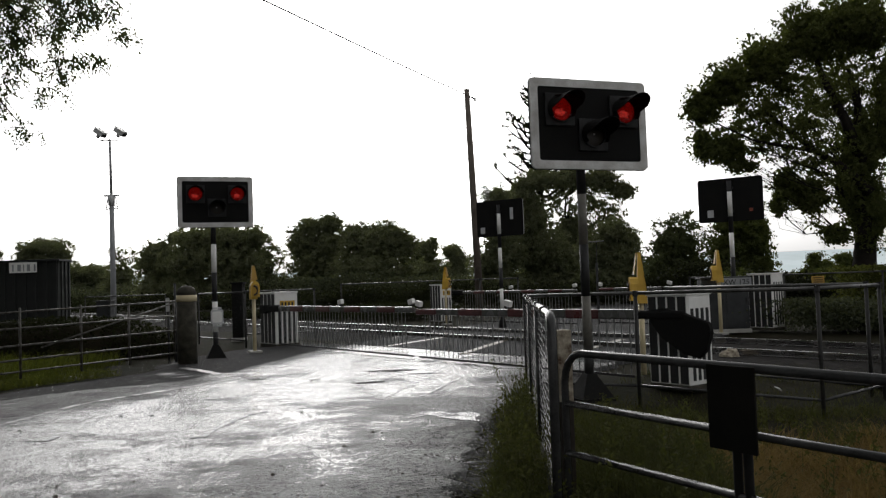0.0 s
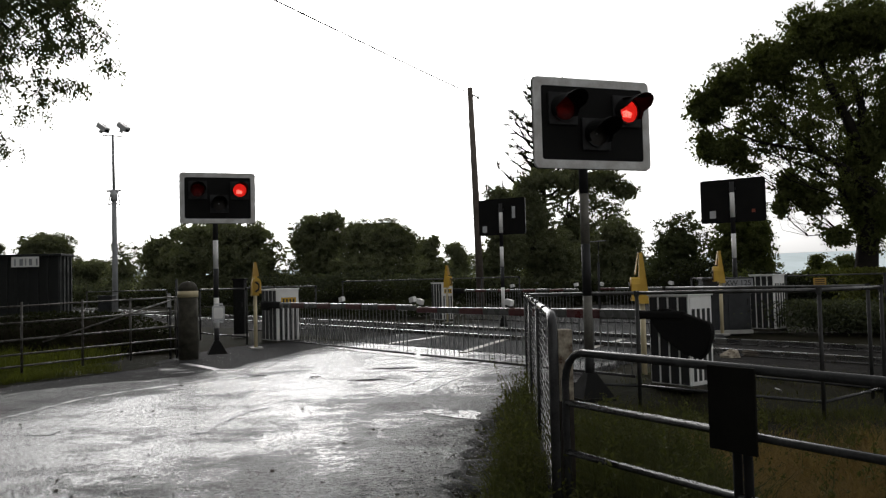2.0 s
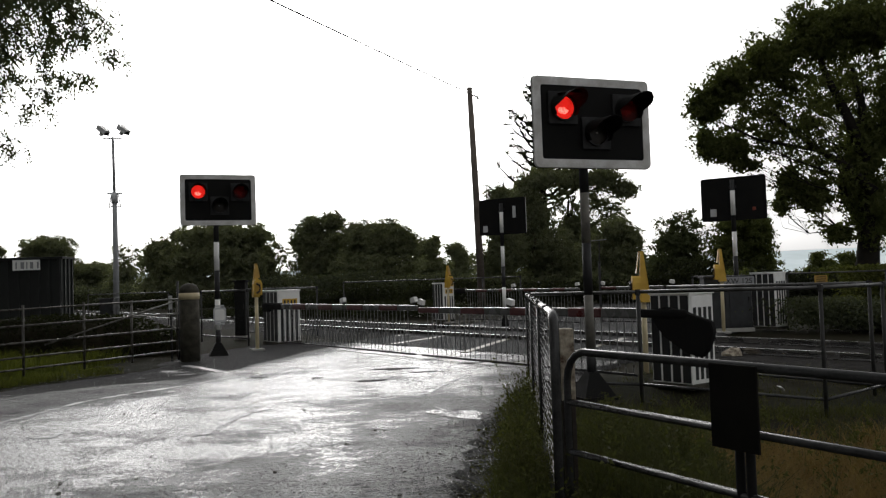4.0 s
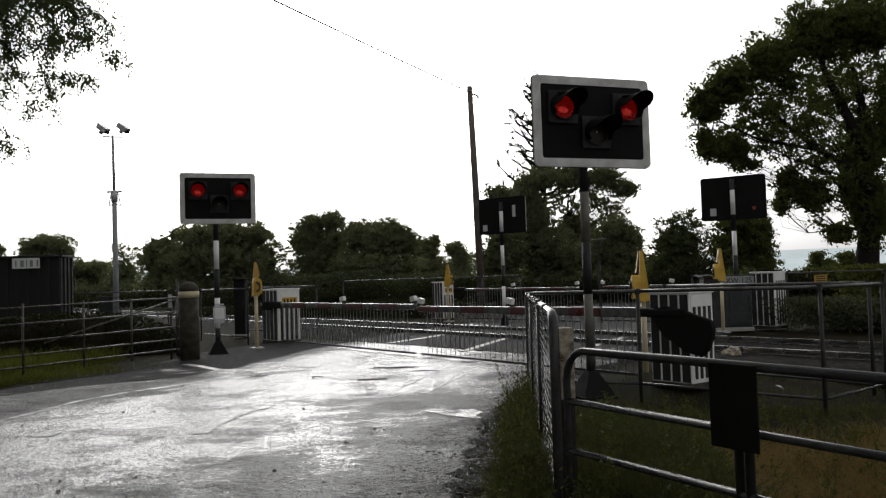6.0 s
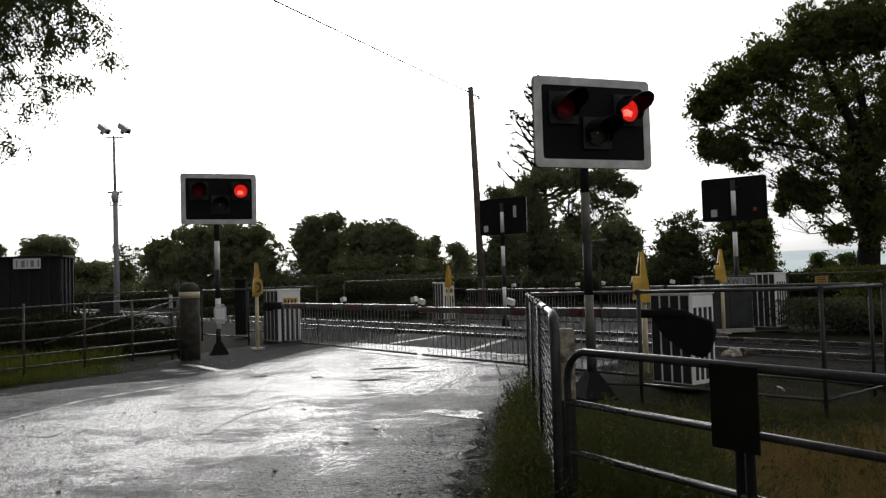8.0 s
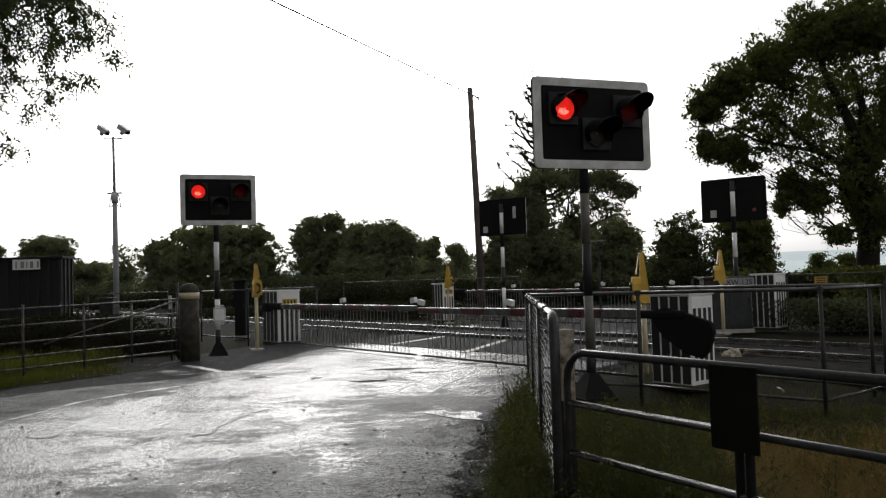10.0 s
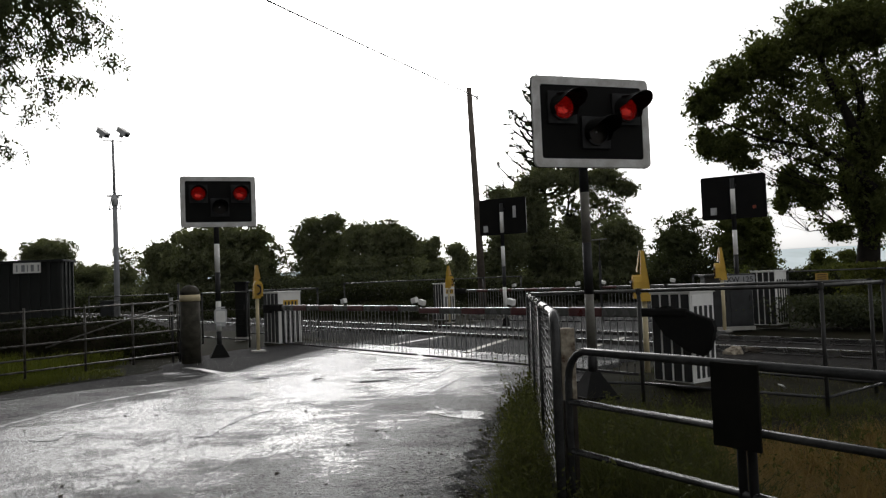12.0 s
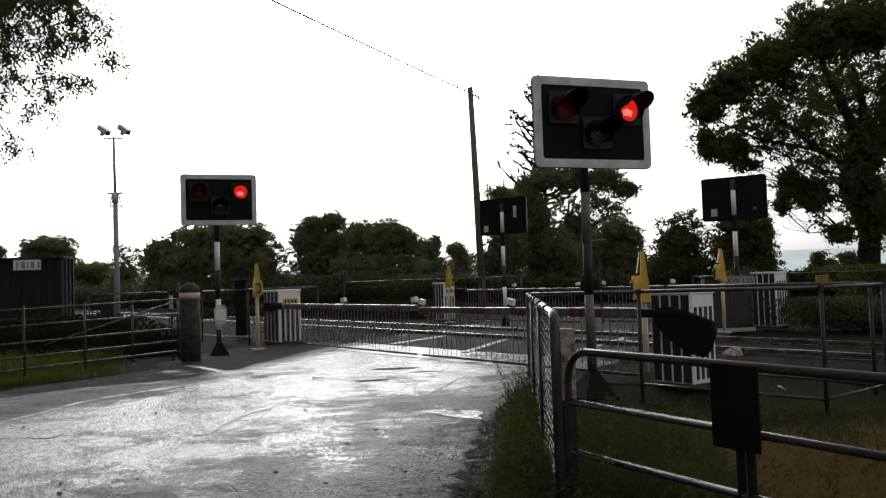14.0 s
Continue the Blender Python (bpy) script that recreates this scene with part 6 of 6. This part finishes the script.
def weed_stalks():
    """Upright leafy weeds round the gate posts: a thin stalk with pairs of leaves up it."""
    rng = np.random.default_rng(83)
    patches = (((0.22, 4.2), (0.48, 4.1), (0.84, 7.6), (0.62, 7.8), 46, 0.52), ((0.66, 3.6), (1.25, 3.1), (1.7, 5.2), (0.95, 5.8), 70, 0.52), ((1.5, 4.6), (3.0, 3.9), (3.4, 6.2), (1.6, 6.8), 60, 0.32), ((1.3, 6.9), (3.3, 6.6), (3.2, 7.4), (1.5, 8.0), 40, 0.24))
    bm = bmesh.new()
    pts, sizes = [], []
    for a, b, c, d, n, tall in patches:
        for p in sunk(spots_in(rng, n, (a, b, c, d))):
            h = tall * rng.uniform(0.45, 1.15)
            lean = Vector((rng.normal() * 0.12, rng.normal() * 0.12, 1)) * h
            foot = Vector(p)
            sweep(bm, [foot, foot + lean * 0.5 + Vector((rng.normal() * 0.012, rng.normal() * 0.012, 0)), foot + lean], [0.004, 0.003, 0.0012], 3, caps=False)
            for g in np.linspace(0.15, 1.0, int(9 + h * 22)):
                for _ in range(2):
                    q = foot + lean * g + Vector((rng.normal() * 0.020, rng.normal() * 0.020, rng.normal() * 0.006))
                    pts.append(tuple(q))
                    sizes.append(0.058 * (1.15 - 0.6 * g))
    t = tagged(new("weed_stalks", mesh_of("weed_stalks", bm, WEED)), "upright weed stalks round the gate posts", "weeds", "", "stuff")
    lv = new("leaves", leaf_mesh("leaves", pts, sizes, WEED, rng=rng, slim=0.36, drop=-0.4))
    lv.parent = t


def pebbles():
    rng = np.random.default_rng(47)
    kinds = []
    for k in range(4):
        bm = bmesh.new()
        bmesh.ops.create_icosphere(bm, subdivisions=1, radius=1)
        for v in bm.verts:
            v.co = v.co * (1 + 0.35 * noise.noise(v.co * 1.3 + Vector((k * 7, 0, 0))))
            v.co.z *= 0.6
        kinds.append(mesh_of("pebble", bm, CONCRETE))
    named = [(-3.84, 7.3), (-3.17, 7.92), (-2.86, 7.9), (-3.24, 9.91), (-1.13, 5.22), (-0.77, 6.05), (-0.6, 6.59), (-2.43, 9.05), (-1.39, 7.8), (-1.71, 10.33), (-2.53, 10.97), (-2.34, 4.85)]
    spots = [(x, y, 0.018) for x, y in named] + [(rng.uniform(-3.8, 0.0), rng.uniform(4.2, 9.5), rng.uniform(0.006, 0.012)) for _ in range(40)] + [(rng.uniform(-0.35, 0.6), rng.uniform(4.0, 8.5), rng.uniform(0.005, 0.012)) for _ in range(50)]
    for x, y, r in spots:
        ob = new("pebble", kinds[int(rng.integers(4))])
        ob.matrix_basis = pose(x, y, 0.018, 0, 0, float(rng.uniform(0, 360))) @ Matrix.Scale(r, 4)
        tagged(ob, "small loose dark stone lying on the road", "stone", "loose stones on the road")


def chippings():
    """Loose chippings: countless tiny stones on the margin and the apron."""
    rng = np.random.default_rng(53)
    bm = []
    faces = []
    c = np.array([(1, 0, 0), (-0.8, 0.3, 0), (0, 1, 0.1), (0.1, -0.9, 0), (0.1, 0.1, 0.8)])
    tri = [(0, 2, 4), (2, 1, 4), (1, 3, 4), (3, 0, 4)]
    spots = [(rng.normal(0.02 + 0.04 * y, 0.30), y) for y in rng.uniform(3.2, 9.2, 15000)]
    spots += [(x + 0.10 * y - 0.6, y) for x, y in ((rng.normal(0.0, 0.6), rng.uniform(3.5, 7)) for _ in range(1800))]
    spots += [(rng.uniform(-5.6, -3.4), rng.uniform(7.5, 14.5)) for _ in range(6000)]
    spots += [(rng.uniform(-0.62, 0.06) * y, y) for y in 3.8 + 6.0 * rng.uniform(size=20000) ** 1.3]
    for x, y in spots:
        r = 0.0025 + 0.007 * rng.uniform() ** 2.5
        a = rng.uniform(0, 6.28)
        ca, sa = math.cos(a) * r, math.sin(a) * r
        k = len(bm)
        for q in c:
            bm.append((x + q[0] * ca - q[1] * sa, y + q[0] * sa + q[1] * ca, 0.018 + q[2] * r * 0.6))
        faces += [(k + i, k + j, k + h) for i, j, h in tri]
    me = bpy.data.meshes.new("chippings")
    me.from_pydata(bm, [], faces)
    me.materials.append(CHIP)
    tagged(new("chippings", me), "scattered wet stone chippings along the road edge", "gravel", "", "stuff")


def odd_bits():
    bm = bmesh.new()
    bmesh.ops.create_icosphere(bm, subdivisions=3, radius=1)
    for v in bm.verts:
        v.co = v.co * (1 + 0.3 * noise.noise(v.co * 1.7))
        v.co = Vector((v.co.x * 0.15, v.co.y * 0.11, max(-0.05, v.co.z * 0.11)))
    ob = tagged(new("boulder", mesh_of("boulder", bm, RUST)), "pale brown boulder lying beside the track", "stone")
    ob.matrix_basis = pose(4.15, 11.75, 0.0)
    sc = bmesh.new()
    for k, (w, h) in enumerate(((0.05, 0.03), (0.04, 0.045))):
        box(sc, k * 0.03, 0.0, 0.02 + 0.012 * k, w, h, 0.006, m=pose(0, 0, 0, 20, 15 + 30 * k, 30))
    ob = tagged(new("litter", mesh_of("litter", sc, WHITE)), "crumpled scrap of white litter on grass", "litter")
    ob.matrix_basis = pose(3.38, 8.3, 0.0)


grasses()
weed_stalks()
pebbles()
chippings()
odd_bits()


# ---------------- unseen trees added left and behind to block sky light ---
def blocker_trees():
    for k, (x, y, h, w) in enumerate(((-10.5, 2.0, 17, 4.6), (-9.6, -4.5, 17, 4.6), (-16.0, 8.0, 18, 5.4), (-13.5, -1.0, 18, 5.0), (-18.5, 14.0, 17, 5.0), (-25.0, 22.0, 17, 5.6), (-6.8, -8.5, 15, 4.8), (-4.6, -13.5, 14, 4.8))):
        broadleaf(x, y, h, w, 300 + k, 0.6, LEAF_OAK, 110, 110, "unseen broadleaf tree added to block sky light", low=0.05)


blocker_trees()


# ---------------- movement ----------------
PERIOD, FIRST = 0.7485, 0.02


def flash_rows(home, left, layer):
    """Flaps down hold the lamp dim, flaps up under the hood let it shine; the two layers lift one after the other."""
    down, up = pose(*home, 0, 0, 0), pose(*home, -83, 0, 0)
    rows = [(0.0, down if layer else up)]
    early, late = (0, -2) if layer else (-2, 0)
    k = -1
    while True:
        on = FIRST + PERIOD * k + (0 if left else PERIOD / 2)
        off = on + PERIOD / 2
        a, b = round(on * FPS), round(off * FPS)
        for step, m in ((a + early, down), (a + early + 1, up), (b + late, up), (b + late + 1, down)):
            if 0 < step < 14 * FPS:
                rows.append((step / FPS, m))
        if on > 14.5:
            break
        k += 1
    return rows + [(14.0, rows[-1][1])]


# lift of the hanging branches in degrees as the wind drops and picks up
SWAY = [(0.0, 5.0), (0.3, 4.6), (0.6, 3.0), (0.9, 0.6), (1.2, -1.6), (1.5, -2.6), (1.8, -2.2), (2.1, -0.9), (2.4, 0.1), (2.7, 0.5), (3.0, 0.2), (3.6, -0.4), (4.2, 0.3),
        (4.8, -0.2), (5.5, 0.1), (5.9, 0.3), (6.4, -0.1), (6.9, 0.4), (7.4, 0.3), (7.9, -0.1), (8.6, -0.4), (9.3, 0.3), (10.0, 0.1), (10.6, -0.5), (11.2, -0.3), (11.8, 0.2),
        (12.4, 0.0), (13.0, 0.3), (13.5, 0.0), (14.0, 0.2)]


def motions():
    for flap, home, left, layer in FLASH_FLAPS:
        walk(flap, flash_rows(home, left, layer))
    for k, (branch, root) in enumerate(BRANCHES):
        rows = []
        for t, lift in SWAY:
            late = 0.35 * math.sin(2.1 * t + 1.7 * k)
            rows.append((t, Matrix.Translation(root) @ pose(0, 0, 0, 0.4 * late, -(lift + late), 0.8 * math.sin(1.3 * t + k))))
        walk(branch, rows)


motions()
